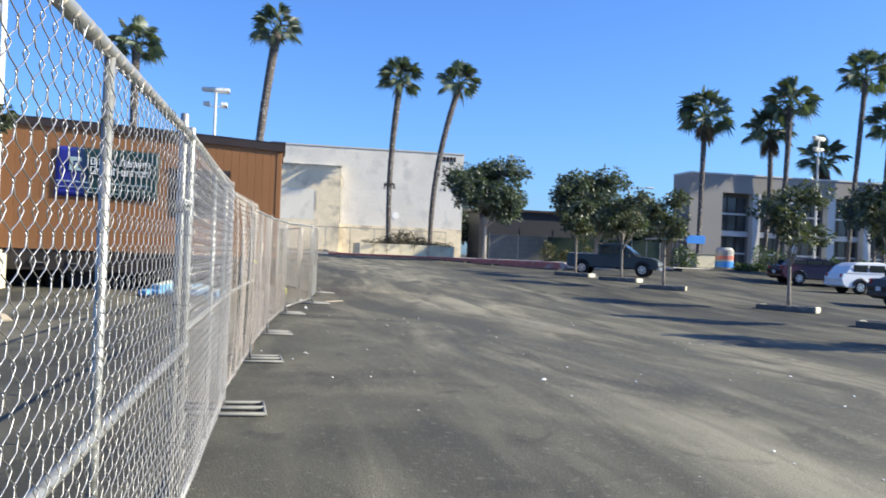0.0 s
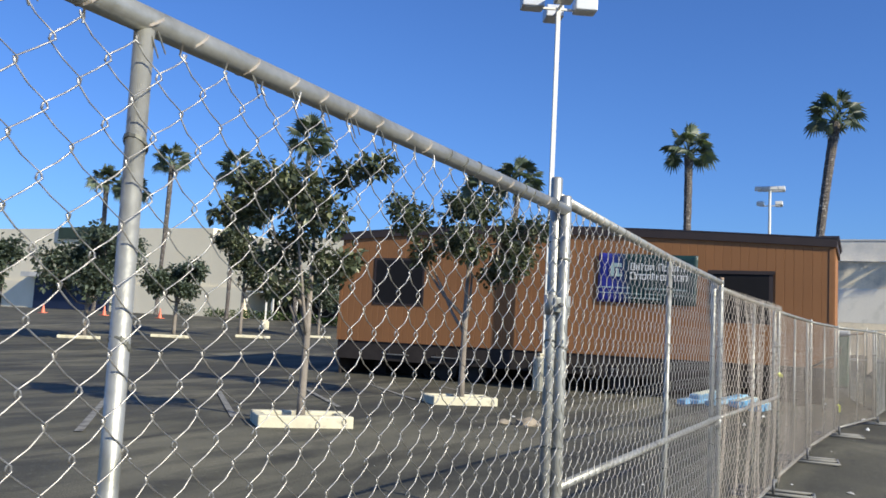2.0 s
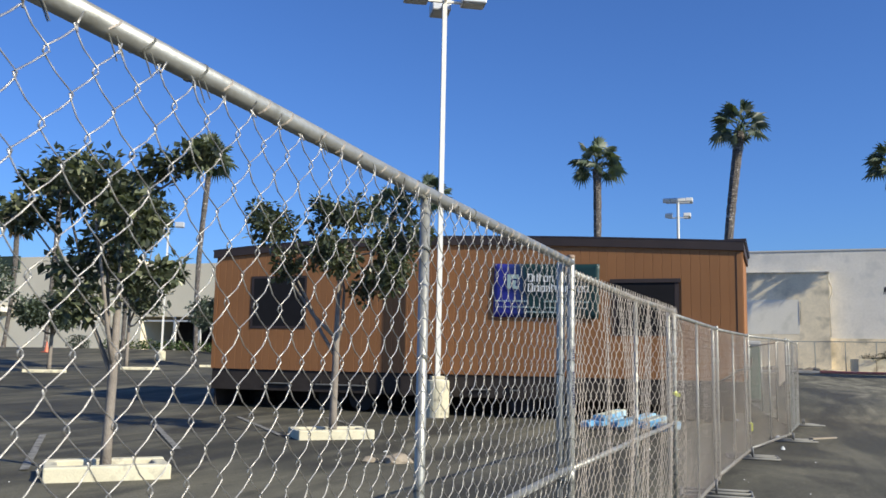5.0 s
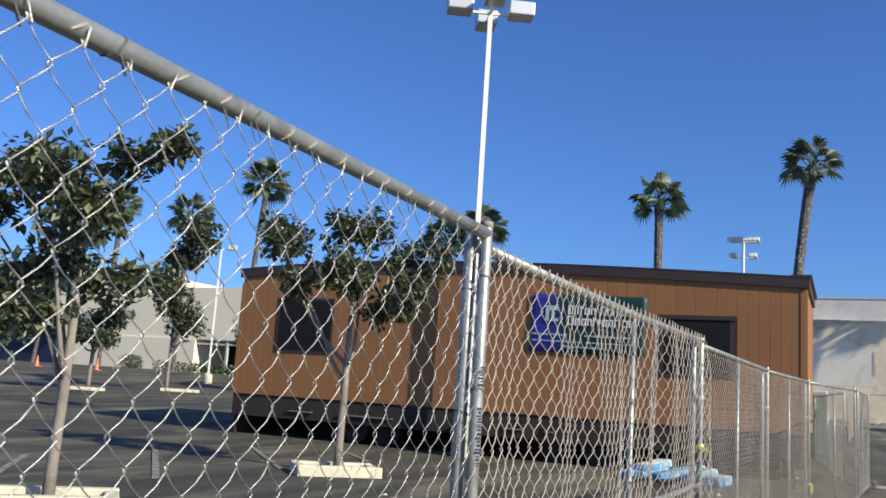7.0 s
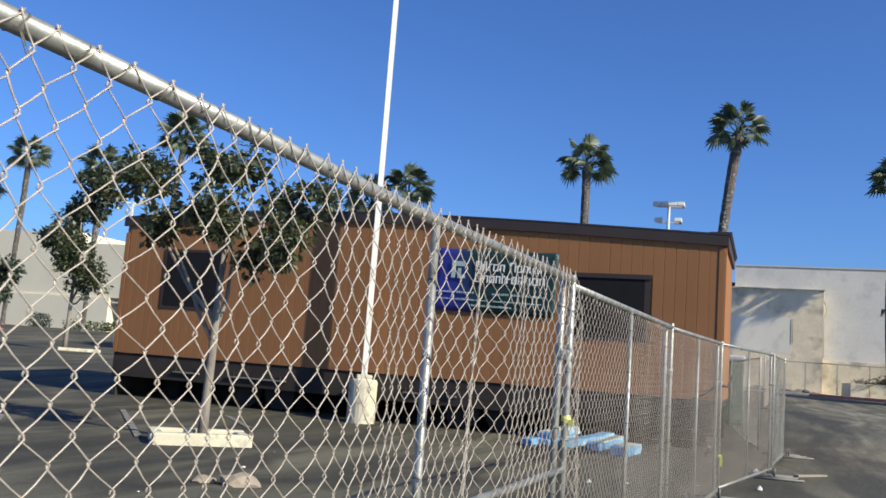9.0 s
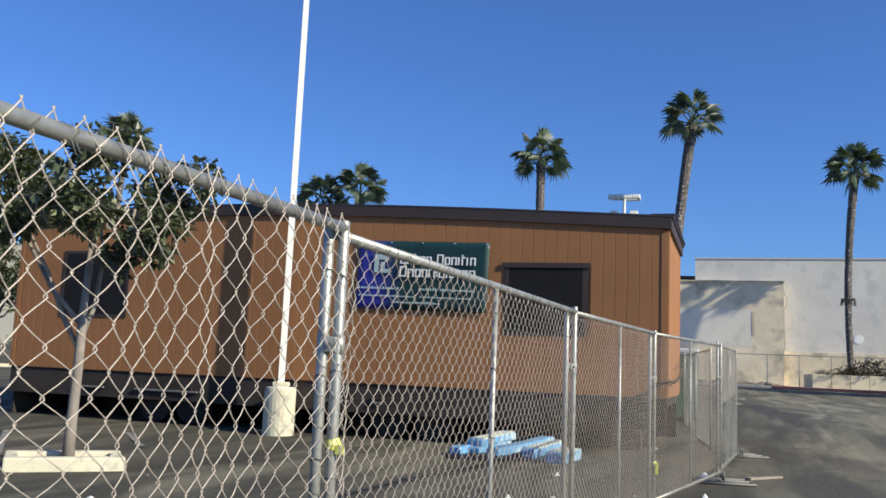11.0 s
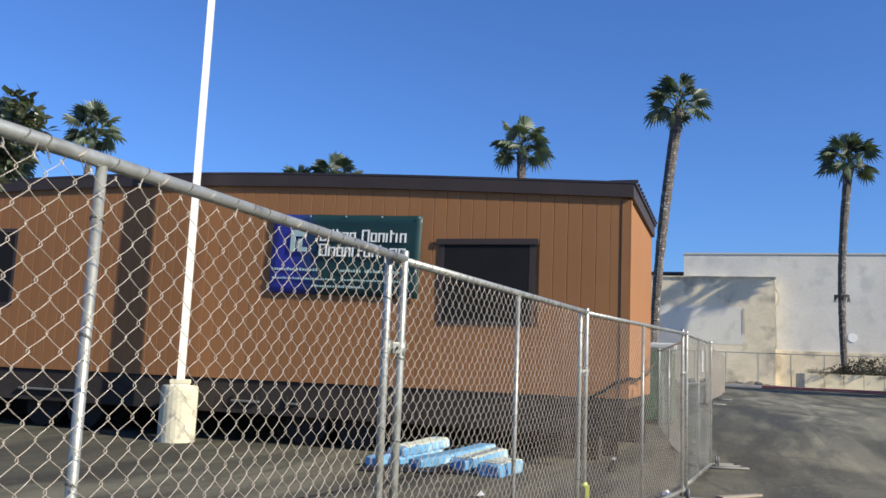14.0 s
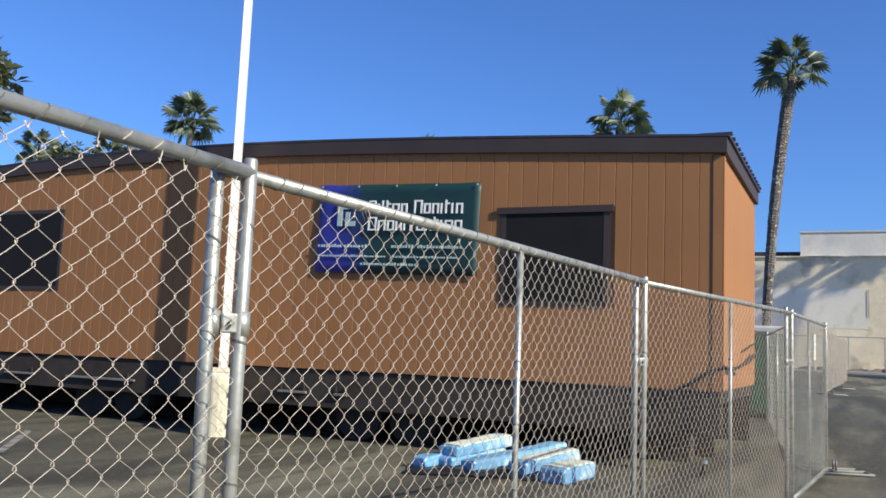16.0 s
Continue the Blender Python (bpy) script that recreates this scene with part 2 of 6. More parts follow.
PALEBARK = mat("pale_smooth_bark", (0.42, 0.38, 0.33), 0.9, 0, 0.3, 4, 30, 0.3)
PALMBARK = palm_bark_mat()
LEAF = leaf_mat("glossy_tree_leaves", (0.074, 0.088, 0.051), 0.36, pale=0.65)
LEAFDARK = leaf_mat("dark_tree_leaves", (0.078, 0.100, 0.072), 0.42, pale=0.10)
FROND = leaf_mat("palm_frond", (0.092, 0.120, 0.082), 0.42, pale=0.15)
FRONDDRY = mat("dry_palm_frond", (0.21, 0.15, 0.085), 0.9, 0, 0.4, 3, 20, 0.1, island=0.5)
OLIVELEAF = leaf_mat("olive_shrub_leaves", (0.085, 0.088, 0.042), 0.6, pale=0.2)
HEDGE = leaf_mat("hedge_leaves", (0.050, 0.085, 0.020), 0.5)
SOIL = mat("dry_soil", (0.17, 0.14, 0.105), 0.95, 0, 0.35, 2, 30, 0.4)
WALLGREY = mat("grey_painted_tilt_up_wall", (0.70, 0.665, 0.60), 0.85, 0, 0.16, 0.30, 6, 0.1, ((0.59, 0.57, 0.525), 0.8, 0.5))
WHITEPATCH = mat("fresh_white_paint", (0.93, 0.92, 0.88), 0.7, 0, 0.04, 2, 20, 0.05)
# The grey base paints in the reflections on the office panes.
OFFICEGLASS = mat("glass_with_painted_reflection", (0.060, 0.064, 0.068), 0.12, 0, 0.25, 0.5, 5, 0.0)
IVY = leaf_mat("dry_ivy", (0.036, 0.033, 0.026), 0.7, pale=0.15)
WALLPATCH = mat("pale_grey_wall_patch", (0.58, 0.56, 0.51), 0.85, 0, 0.06, 0.4, 12, 0.1)
ANNEXGREY = mat("grey_repaint", (0.74, 0.69, 0.585), 0.88, 0, 0.08, 0.5, 9, 0.12, ((0.64, 0.60, 0.50), 1.1, 0.3))
WALLTAN = mat("tan_stucco", (0.77, 0.66, 0.475), 0.9, 0, 0.2, 0.6, 6, 0.2, ((0.44, 0.385, 0.285), 0.7, 0.5))
WALLCREAM = mat("cream_stucco", (0.90, 0.80, 0.60), 0.9, 0, 0.08, 0.3, 10, 0.15)
REDPAINT = mat("faded_red_kerb_paint", (0.56, 0.17, 0.13), 0.8, 0, 0.25, 2, 30, 0.15, ((0.55, 0.42, 0.36), 1.5, 0.4))
PLANTERTAN = mat("tan_block", (0.74, 0.65, 0.45), 0.9, 0, 0.18, 1.2, 20, 0.2, ((0.50, 0.41, 0.28), 1.6, 0.35), 0.3)
# Wall and column colours are darkened for the palm shadow across the office.
BLDGGREY = mat("shadow_darkened_plaster", (0.27, 0.255, 0.245), 0.85, 0, 0.08, 0.4, 10, 0.1)
BLDGWHITE = mat("white_column_paint", (0.58, 0.58, 0.57), 0.6, 0, 0.05, 0.5, 10, 0.03)
BANNERCLOTH = banner_mat()
BANNERPALE = mat("pale_banner_mark", (0.40, 0.52, 0.50), 0.5, 0, 0.2, 6, 40, 0.0)
BANNERWHITE = mat("white_banner_print", (0.82, 0.82, 0.80), 0.5, 0, 0.05, 3, 20, 0.0)
BLUEWRAP = mat("blue_plastic_wrap", (0.15, 0.35, 0.56), 0.4, 0, 0.30, 3, 14, 0.3, ((0.52, 0.63, 0.66), 3.0, 0.25), 0.5)
PALESHEET = mat("pale_top_sheet", (0.62, 0.64, 0.52), 0.7, 0, 0.2, 5, 40, 0.2, ((0.30, 0.46, 0.58), 4, 0.3))
YELLOWTAPE = mat("yellow_tape", (0.66, 0.66, 0.16), 0.5, 0, 0.1, 10, 60, 0.05)
ORANGE = mat("orange_cone_plastic", (0.75, 0.20, 0.11), 0.5, 0, 0.1, 3, 30, 0.05)
GREENBIN = mat("dark_green_plastic", (0.03, 0.10, 0.06), 0.5, 0, 0.15, 3, 30, 0.05)
TRUCKPAINT = mat("grey_green_car_paint", (0.050, 0.058, 0.052), 0.38, 0.0, 0.08, 1, 8, 0.0)
WHITEPAINT = mat("white_car_paint", (0.78, 0.78, 0.78), 0.25, 0, 0.03, 1, 8, 0.0)
REDCAR = mat("dark_red_car_paint", (0.045, 0.010, 0.013), 0.25, 0.2, 0.08, 1, 8, 0.0)
CHROME = mat("bright_wheel_metal", (0.6, 0.6, 0.6), 0.3, 0.8, 0.1, 5, 30, 0.0)
TAILRED = mat("red_tail_lens", (0.45, 0.02, 0.02), 0.25, 0, 0.05, 5, 30, 0.0)
HEADLENS = mat("clear_lamp_lens", (0.7, 0.7, 0.68), 0.15, 0, 0.05, 5, 30, 0.0)
CANOPYBLUE = mat("bright_blue_canopy", (0.04, 0.26, 0.72), 0.6, 0, 0.1, 2, 20, 0.05)
BLUECAR = mat("dark_blue_car_paint", (0.012, 0.014, 0.022), 0.5, 0.0, 0.08, 1, 8, 0.0)
LITTER = mat("white_litter", (0.75, 0.74, 0.70), 0.8, 0, 0.1, 9, 50, 0.0)
GREENSCREEN = mat("dark_green_fence_screen", (0.035, 0.060, 0.045), 0.9, 0, 0.25, 1.2, 60, 0.05)
NAVY = mat("dark_blue_recess_shade", (0.012, 0.022, 0.06), 0.6, 0, 0.2, 0.6, 12, 0.05)
DARKSHED = mat("near_black_shed", (0.022, 0.024, 0.030), 0.7, 0, 0.2, 0.6, 12, 0.1)
LINEPAINT = mat("worn_white_line_paint", (0.24, 0.23, 0.205), 0.9, 0, 0.35, 4, 60, 0.1, ((0.10, 0.094, 0.082), 5, 0.7))

# ---------------------------------------------------------------- mesh helpers


def part(name, bm, material, parent, label="", smooth=False, at=None):
    """Links a bmesh as one mesh object under a thing or a part."""
    if isinstance(bm, bmesh.types.BMesh):
        me = bpy.data.meshes.new(name)
        bm.to_mesh(me)
        bm.free()
        me.materials.append(material)
        if smooth:
            me.polygons.foreach_set("use_smooth", [True] * len(me.polygons))
    else:
        me = bm
    ob = new(name, me)
    ob.parent = parent
    if at is not None:
        ob.matrix_basis = at
    if label:
        tagged(ob, label)
    return ob


def raw_mesh(name, verts, faces, material, smooth=False):
    me = bpy.data.meshes.new(name)
    me.from_pydata(verts, [], faces)
    me.materials.append(material)
    if smooth:
        me.polygons.foreach_set("use_smooth", [True] * len(me.polygons))
    me.update()
    return me


def thing(name, label, category, m, group="", kind=""):
    ob = new(name)
    ob.matrix_basis = m
    ob.empty_display_size = 0.2
    return tagged(ob, label, category, group, kind)


def box(bm, x0, x1, y0, y1, z0, z1, bevel=0.0, m=None):
    r = bmesh.ops.create_cube(bm, size=1.0, matrix=Matrix.Translation(((x0 + x1) / 2, (y0 + y1) / 2, (z0 + z1) / 2)) @ Matrix.Diagonal((x1 - x0, y1 - y0, z1 - z0, 1)))
    vs = r["verts"]
    if bevel:
        es = list({e for v in vs for e in v.link_edges})
        out = bmesh.ops.bevel(bm, geom=es, offset=bevel, segments=2, affect="EDGES", profile=0.5)
        vs = list({v for f in out["faces"] for v in f.verts} | {v for v in vs if v.is_valid})
    if m is not None:
        bmesh.ops.transform(bm, matrix=m, verts=[v for v in vs if v.is_valid])
    return bm


def boxed(x0, x1, y0, y1, z0, z1, bevel=0.0):
    return box(bmesh.new(), x0, x1, y0, y1, z0, z1, bevel)


def tube(bm, pts, radii, n=8, caps=True):
    """A round tube along points; radii one number or one for each point."""
    pts = [Vector(p) for p in pts]
    if not isinstance(radii, (list, tuple)):
        radii = [radii] * len(pts)
    rings, ref = [], None
    for i, p in enumerate(pts):
        d = (pts[min(i + 1, len(pts) - 1)] - pts[max(i - 1, 0)]).normalized()
        if ref is None:
            ref = d.orthogonal().normalized()
        a = (ref - d * ref.dot(d)).normalized()
        ref = a
        c = d.cross(a)
        rings.append([bm.verts.new(p + radii[i] * (a * math.cos(2 * math.pi * k / n) + c * math.sin(2 * math.pi * k / n))) for k in range(n)])
    for r0, r1 in zip(rings, rings[1:]):
        for k in range(n):
            bm.faces.new((r0[k], r0[(k + 1) % n], r1[(k + 1) % n], r1[k]))
    if caps:
        bm.faces.new(rings[0][::-1])
        bm.faces.new(rings[-1])
    return bm


def ss(a, b, x):
    u = min(max((x - a) / (b - a), 0.0), 1.0)
    return u * u * (3 - 2 * u)


def ground_z(x, y):
    """The lot is level near the fence and rises gently to the far side."""
    return 0.6 * ss(16, 38, y) * (1 - 0.55 * ss(18, 26, x) * (1 - ss(35, 44, y))) + 0.3 * ss(45, 62, y) + 0.42 * ss(41, 48, y) * ss(17, 22, x) * (1 - ss(52, 60, y)) + 0.8 * ss(28, 50, -x) * ss(30, 50, y)


# ---------------------------------------------------------------- ground


def steps(lo, hi, fine_lo, fine_hi, fine):
    a = list(np.arange(fine_lo, fine_hi + 0.01, fine))
    w, v = fine, fine_lo
    while v > lo:
        w *= 1.35
        v -= w
        a.insert(0, max(v, lo))
    w, v = fine, fine_hi
    while v < hi:
        w *= 1.35
        v += w
        a.append(min(v, hi))
    return a


gx, gy = steps(-900, 900, -60, 50, 1.0), steps(-500, 1200, -6, 74, 1.0)
gv = [(x, y, ground_z(x, y) + (0.012 * noise.noise((x * 0.35, y * 0.35, 3)) if y > 3 else 0)) for y in gy for x in gx]
W = len(gx)
gf = [(j * W + i, j * W + i + 1, (j + 1) * W + i + 1, (j + 1) * W + i) for j in range(len(gy) - 1) for i in range(W - 1)]
ground = new("ground", raw_mesh("ground", gv, gf, ASPHALT, True))
tagged(ground, "worn grey asphalt parking lot with pale dust streaks", "asphalt", kind="structure")

# ---------------------------------------------------------------- temporary fence
FENCE_H = 1.83
PRINT_Z = ((1.171, 1.328), (1.376, 1.437))


def chain_link(length, z0, z1, seed, wave, r, lift, CELL_W, CELL_H, wire, bulge):
    """Interlocked zigzag wires; wave: how far the mesh is pulled out of shape, in metres."""
    n = int(length / CELL_W * 2)
    k = int((z1 - z0) / CELL_H * 2) + 1
    verts, faces = [], []
    w = CELL_W
    for i in range(n):
        fam, col = i % 2, i // 2
        base = len(verts)
        for j in range(k):
            odd = j % 2
            x = col * w + (odd * (0.5 if fam == 0 else -0.5) + 0.5) * w
            z = z1 - j * CELL_H / 2
            u = Vector((x * 0.9 + seed * 7.3, z * 0.9, seed * 1.7))
            dx, dz = wave * noise.noise(u * 1.3), 0.6 * wave * noise.noise(u * 1.3 + Vector((31, 7, 3)))
            dy = 1.2 * wave * noise.noise(u * 1.1 + Vector((3, 41, 9)))
            fade = min(1.0, 4 * (z1 - z) + 0.15) * (0.3 + 0.7 * min(1.0, 3 * (z - z0)))
            x += dx * fade + 0.007 * noise.noise(u * 14)
            z += dz * fade + lift * max(0.0, noise.noise(Vector((x * 2.2, seed, 0)))) * max(0.0, 1 - 5 * (z1 - z))
            if lift:
                z += 0.022 * max(0.0, x) / length * max(0.0, 1 - 12 * (z1 - z))
                crowd = 0.18 + 0.82 * (max(0.0, x) / length) ** 2
                x += 0.055 * crowd * noise.noise(Vector((x * 4.2, z * 0.5, seed))) + 0.019 * noise.noise(Vector((x * 13, z * 1.2, seed + 5)))
                dy += 0.14 * crowd * noise.noise(Vector((x * 3.6, z * 0.45, seed + 9)))
            y = dy * fade + (0.0016 if odd == fam else -0.0016)
            x = min(max(x, 0.012 * (j % 3) / 3), length - 0.012 * (j % 3) / 3)
            x += 0.0012 * (1 if odd != fam else -1)
            # between two knots the wire bows out of the plane, one way for each slant
            if j and bulge:
                px, py, pz = knot
                slant = -1 if (j % 2 == 1) == (fam == 1) else 1
                mx, my, mz = (px + x) / 2, (py + y) / 2 + slant * bulge, (pz + z) / 2
                verts += [(mx - 1.25 * r, my, mz), (mx, my - r, mz), (mx + 1.25 * r, my, mz), (mx, my + r, mz)]
            knot = (x, y, z)
            for dz, bend in ((0.0032, 1.0), (-0.0032, -1.0)):
                verts += [(x - 1.25 * r, y, z + dz), (x, y - r, z + dz), (x + 1.25 * r, y, z + dz), (x, y + r, z + dz)]
                y += 0.0022 * bend * (1 if fam else -1)
        for j in range((len(verts) - base) // 4 - 1):
            a, b = base + 4 * j, base + 4 * j + 4
            faces += [(a + q, a + (q + 1) % 4, b + (q + 1) % 4, b + q) for q in range(4)]
    # twisted wire ends along the top edge
    rng = random.Random(seed)
    for i in range(0 if lift else int(length / w)):
        x0, b = (i + 0.5) * w, len(verts)
        lean, up = rng.uniform(-0.012, 0.012), rng.uniform(0.012, 0.034)
        for sgn, t in ((0, 0.0), (1, 0.5), (0, 1.0)):
            x, y, z = x0 + lean * t + 0.003 * sgn, -0.003 + 0.004 * sgn + rng.uniform(-0.004, 0.004), z1 - 0.01 + up * t - (0.012 if lift else 0)
            verts += [(x - 1.5 * r, y, z), (x, y - 1.5 * r, z), (x + 1.5 * r, y, z), (x, y + 1.5 * r, z)]
        for j in range(2):
            a, c = b + 4 * j, b + 4 * j + 4
            faces += [(a + q, a + (q + 1) % 4, c + (q + 1) % 4, c + q) for q in range(4)]
    return raw_mesh("chain_link_mesh", verts, faces, wire, True)


def tie_mesh(half, material):
    bm = bmesh.new()
    tube(bm, [(0.0, 0.0, -half), (0.001, 0.0, half)], 0.0205, 12)
    me = bpy.data.meshes.new("wire_tie")
    bm.to_mesh(me)
    bm.free()
    me.materials.append(material)
    return me


def tie_end_mesh(seed):
    """Two loose ends of a tie that hang below the rail."""
    rng, bm = random.Random(seed), bmesh.new()
    for k in range(2):
        x, y = rng.uniform(-0.004, 0.010) + 0.008 * k, rng.uniform(-0.010, 0.004)
        reach = rng.uniform(0.014, 0.036)
        tube(bm, [(x, y, -0.014), (x + 0.15 * reach, y - 0.004, -0.018 - 0.4 * reach), (x + 0.42 * reach, y - 0.006, -0.018 - reach)], [0.0012, 0.0012, 0.001], 5)
    me = bpy.data.meshes.new("tie_end")
    bm.to_mesh(me)
    bm.free()
    me.materials.append(DARKWIRE)
    return me


TIE_MESH, TIE_LIGHT = tie_mesh(0.0017, DARKWIRE), tie_mesh(0.0014, WIRE)
TIE_ENDS = [tie_end_mesh(k) for k in range(4)]


def fence_panel(p0, p1, mid_rail=True, seed=1, wave=0.012, steel=GALV, lift=0.0, label="galvanised chain-link temporary fence on the asphalt", far=False, top=FENCE_H, cell=(0.082, 0.078), drape=0.0, rise=(0.0, 0.0), ends=(0.028, 0.028), tops=(0.016, 0.038), wire=WIRE, mid=0.0):
    p0, p1 = Vector(p0), Vector(p1)
    d = p1 - p0
    length = d.length
    m = Matrix.Translation((p0.x, p0.y, ground_z(p0.x, p0.y) + rise[0])) @ Matrix.Rotation(math.atan2(d.y, d.x), 4, "Z") @ Matrix.Rotation(-math.atan2(rise[1] - rise[0], length), 4, "Y")
    f = thing("chain_link_fence", label, "fence", m, "temporary fence sections")
    rng = random.Random(seed)
    e, e1 = ends
    part("post", tube(bmesh.new(), [(e, 0, -0.04), (e, 0, top + tops[0] - 0.005), (e, 0, top + tops[0])], [0.0178, 0.0178, 0.0145], 12), steel, f, smooth=True)
    part("post", tube(bmesh.new(), [(length - e1, 0, -0.04), (length - e1, 0, top + tops[1] - 0.005), (length - e1, 0, top + tops[1])], [0.0178, 0.0178, 0.0145], 12), steel, f, smooth=True)
    part("top_rail", tube(bmesh.new(), [(e, 0, top - 0.02), (length * 0.5, 0, top - 0.02 - drape), (length - e1, 0, top - 0.02)], 0.0182, 12), steel, f, smooth=True)
    part("bottom_rail", tube(bmesh.new(), [(e, 0, 0.07), (length - e1, 0, 0.07)], 0.0165, 10), steel, f, smooth=True)
    half = length / 2 + mid
    part("middle_post", tube(bmesh.new(), [(half, 0, 0.07), (half, 0, top - 0.03)], 0.0135, 10), steel, f, smooth=True)
    if mid_rail:
        part("middle_rail", tube(bmesh.new(), [(e, 0, 0.91), (length - e1, 0, 0.91)], 0.0155, 10), steel, f, smooth=True)
    part("chain_link_mesh", chain_link(length - e - e1 - 0.04, 0.05, top + (-0.012 if lift else -0.055), seed, wave, 0.0019 if lift else (0.0011 if far else 0.0014), lift, *cell, wire, 0.0 if far else (0.004 if wire is SHINYWIRE else 0.0012)), None, f, at=Matrix.Translation((e + 0.02, -0.022, 0)))
    if far:
        return f
    n = int(length / 0.10)
    new_mesh = wire is SHINYWIRE
    for i in range(n):
        x = 0.12 + i * (length - 0.24) / (n - 1) + rng.uniform(-0.02, 0.02)
        z = top - 0.02 - drape * (1 - abs(2 * x / length - 1))
        part("wire_tie", TIE_LIGHT if rng.random() < (0.8 if new_mesh else 0.25) else TIE_MESH, None, f, at=pose(x, 0, z, rng.uniform(-6, 6), 118 + rng.uniform(-9, 9), 0) @ Matrix.Diagonal((1.16, 1.0, 1.0, 1)))
        if rng.random() < (0.55 if new_mesh else 0.2):
            part("tie_end", TIE_ENDS[rng.randrange(4)], None, f, at=pose(x - 0.006, -0.012, z, 0, 0, 0))
    for px, r in ((e, 1), (half, 0.76), (length - e1, 1)):
        for i in range(6):
            part("wire_tie", TIE_MESH, None, f, at=pose(px, 0, 0.2 + i * 0.29 + rng.uniform(-0.04, 0.04), rng.uniform(-14, 14), rng.uniform(-14, 14), 0) @ Matrix.Diagonal((r, r, 1.6, 1)))
    return f


def joint_clamp(p, z, rz, gap=0.028):
    c = thing("fence_clamp", "galvanised saddle clamp holding two fence posts together", "clamp", Matrix.Translation((p[0], p[1], z)) @ Matrix.Rotation(radians(rz), 4, "Z"), "fence clamps")
    for sx in (-gap, gap):
        part("saddle", tube(bmesh.new(), [(sx, 0, -0.03), (sx, 0, 0.03)], 0.0208, 12), GALV, c, smooth=True)
    part("plate", boxed(-0.02, 0.02, -0.026, 0.026, -0.024, 0.024, 0.004), GALV, c)
    part("bolt", tube(bmesh.new(), [(0, -0.045, 0), (0, 0.05, 0)], 0.007, 6), DARKSTEEL, c)
    return c


def fence_stand(x, y, rz, label="grey steel fence stand lying flat on the asphalt"):
    """A flat rectangular foot with two posts' sockets."""
    s = thing("fence_stand", label, "fence stand", Matrix.Translation((x, y, ground_z(x, y))) @ Matrix.Rotation(radians(rz), 4, "Z"), "fence stands")
    for sy in (-0.26, 0.26):
        part("side_bar", tube(bmesh.new(), [(-0.36, sy, 0.022), (0.36, sy, 0.022)], 0.016, 8), STANDSTEEL, s, smooth=True)
    for sx in (-0.36, 0.36):
        part("end_bar", tube(bmesh.new(), [(sx, -0.27, 0.022), (sx, 0.27, 0.022)], 0.016, 8), STANDSTEEL, s, smooth=True)
    part("cross_bar", tube(bmesh.new(), [(-0.36, 0, 0.024), (0.36, 0, 0.024)], 0.018, 8), STANDSTEEL, s, smooth=True)
    for sy in (-0.045, 0.045):
        part("socket", tube(bmesh.new(), [(0, sy, 0.03), (0, sy, 0.16)], 0.013, 8), DARKSTEEL, s, smooth=True)
    return s


# each section overlaps the next: its end post stands in front, the next one's first post close behind it
END_POSTS = [(0.03, -7.14), (0.01, -3.555), (0.0, 0.026), (-0.018, 3.585), (0.078, 7.20), (0.232, 10.768), (0.515, 14.30), (1.168, 17.78), (1.41, 20.95)]
BEHIND = [(-0.038, -0.02), (-0.038, -0.02), (-0.031, -0.022), (-0.046, 0.010), (-0.043, -0.014), (-0.042, -0.062), (-0.045, -0.042), (-0.045, -0.05), (0.0, 0.0)]
START_POSTS = [(x + dx, y + dy) for (x, y), (dx, dy) in zip(END_POSTS, BEHIND)]
CLAMP_Z = [1.4, 1.4, 1.50, 0.90, 1.45, 1.43, 1.36, 1.40]
RISE = [(0.0, -0.04), (-0.047, -0.016), (0.026, 0.02), (-0.006, 0.004), (-0.01, 0.0), (0.0, 0.03), (0.03, 0.045), (0.045, 0.05)]
MIDS = [0.0, 0.036, 0.018, 0.055, -0.035, 0.0, 0.0, 0.0]
CELLS = [(0.083, 0.079), (0.083, 0.079), (0.0815, 0.092), (0.077, 0.092), (0.082, 0.0745), (0.082, 0.075), (0.082, 0.075), (0.082, 0.075)]
TOPS = [(0.02, 0.03), (0.02, 0.024), (0.040, 0.012), (0.012, 0.004), (0.0, 0.016), (-0.004, 0.012), (0.0, 0.012), (0.02, 0.02)]
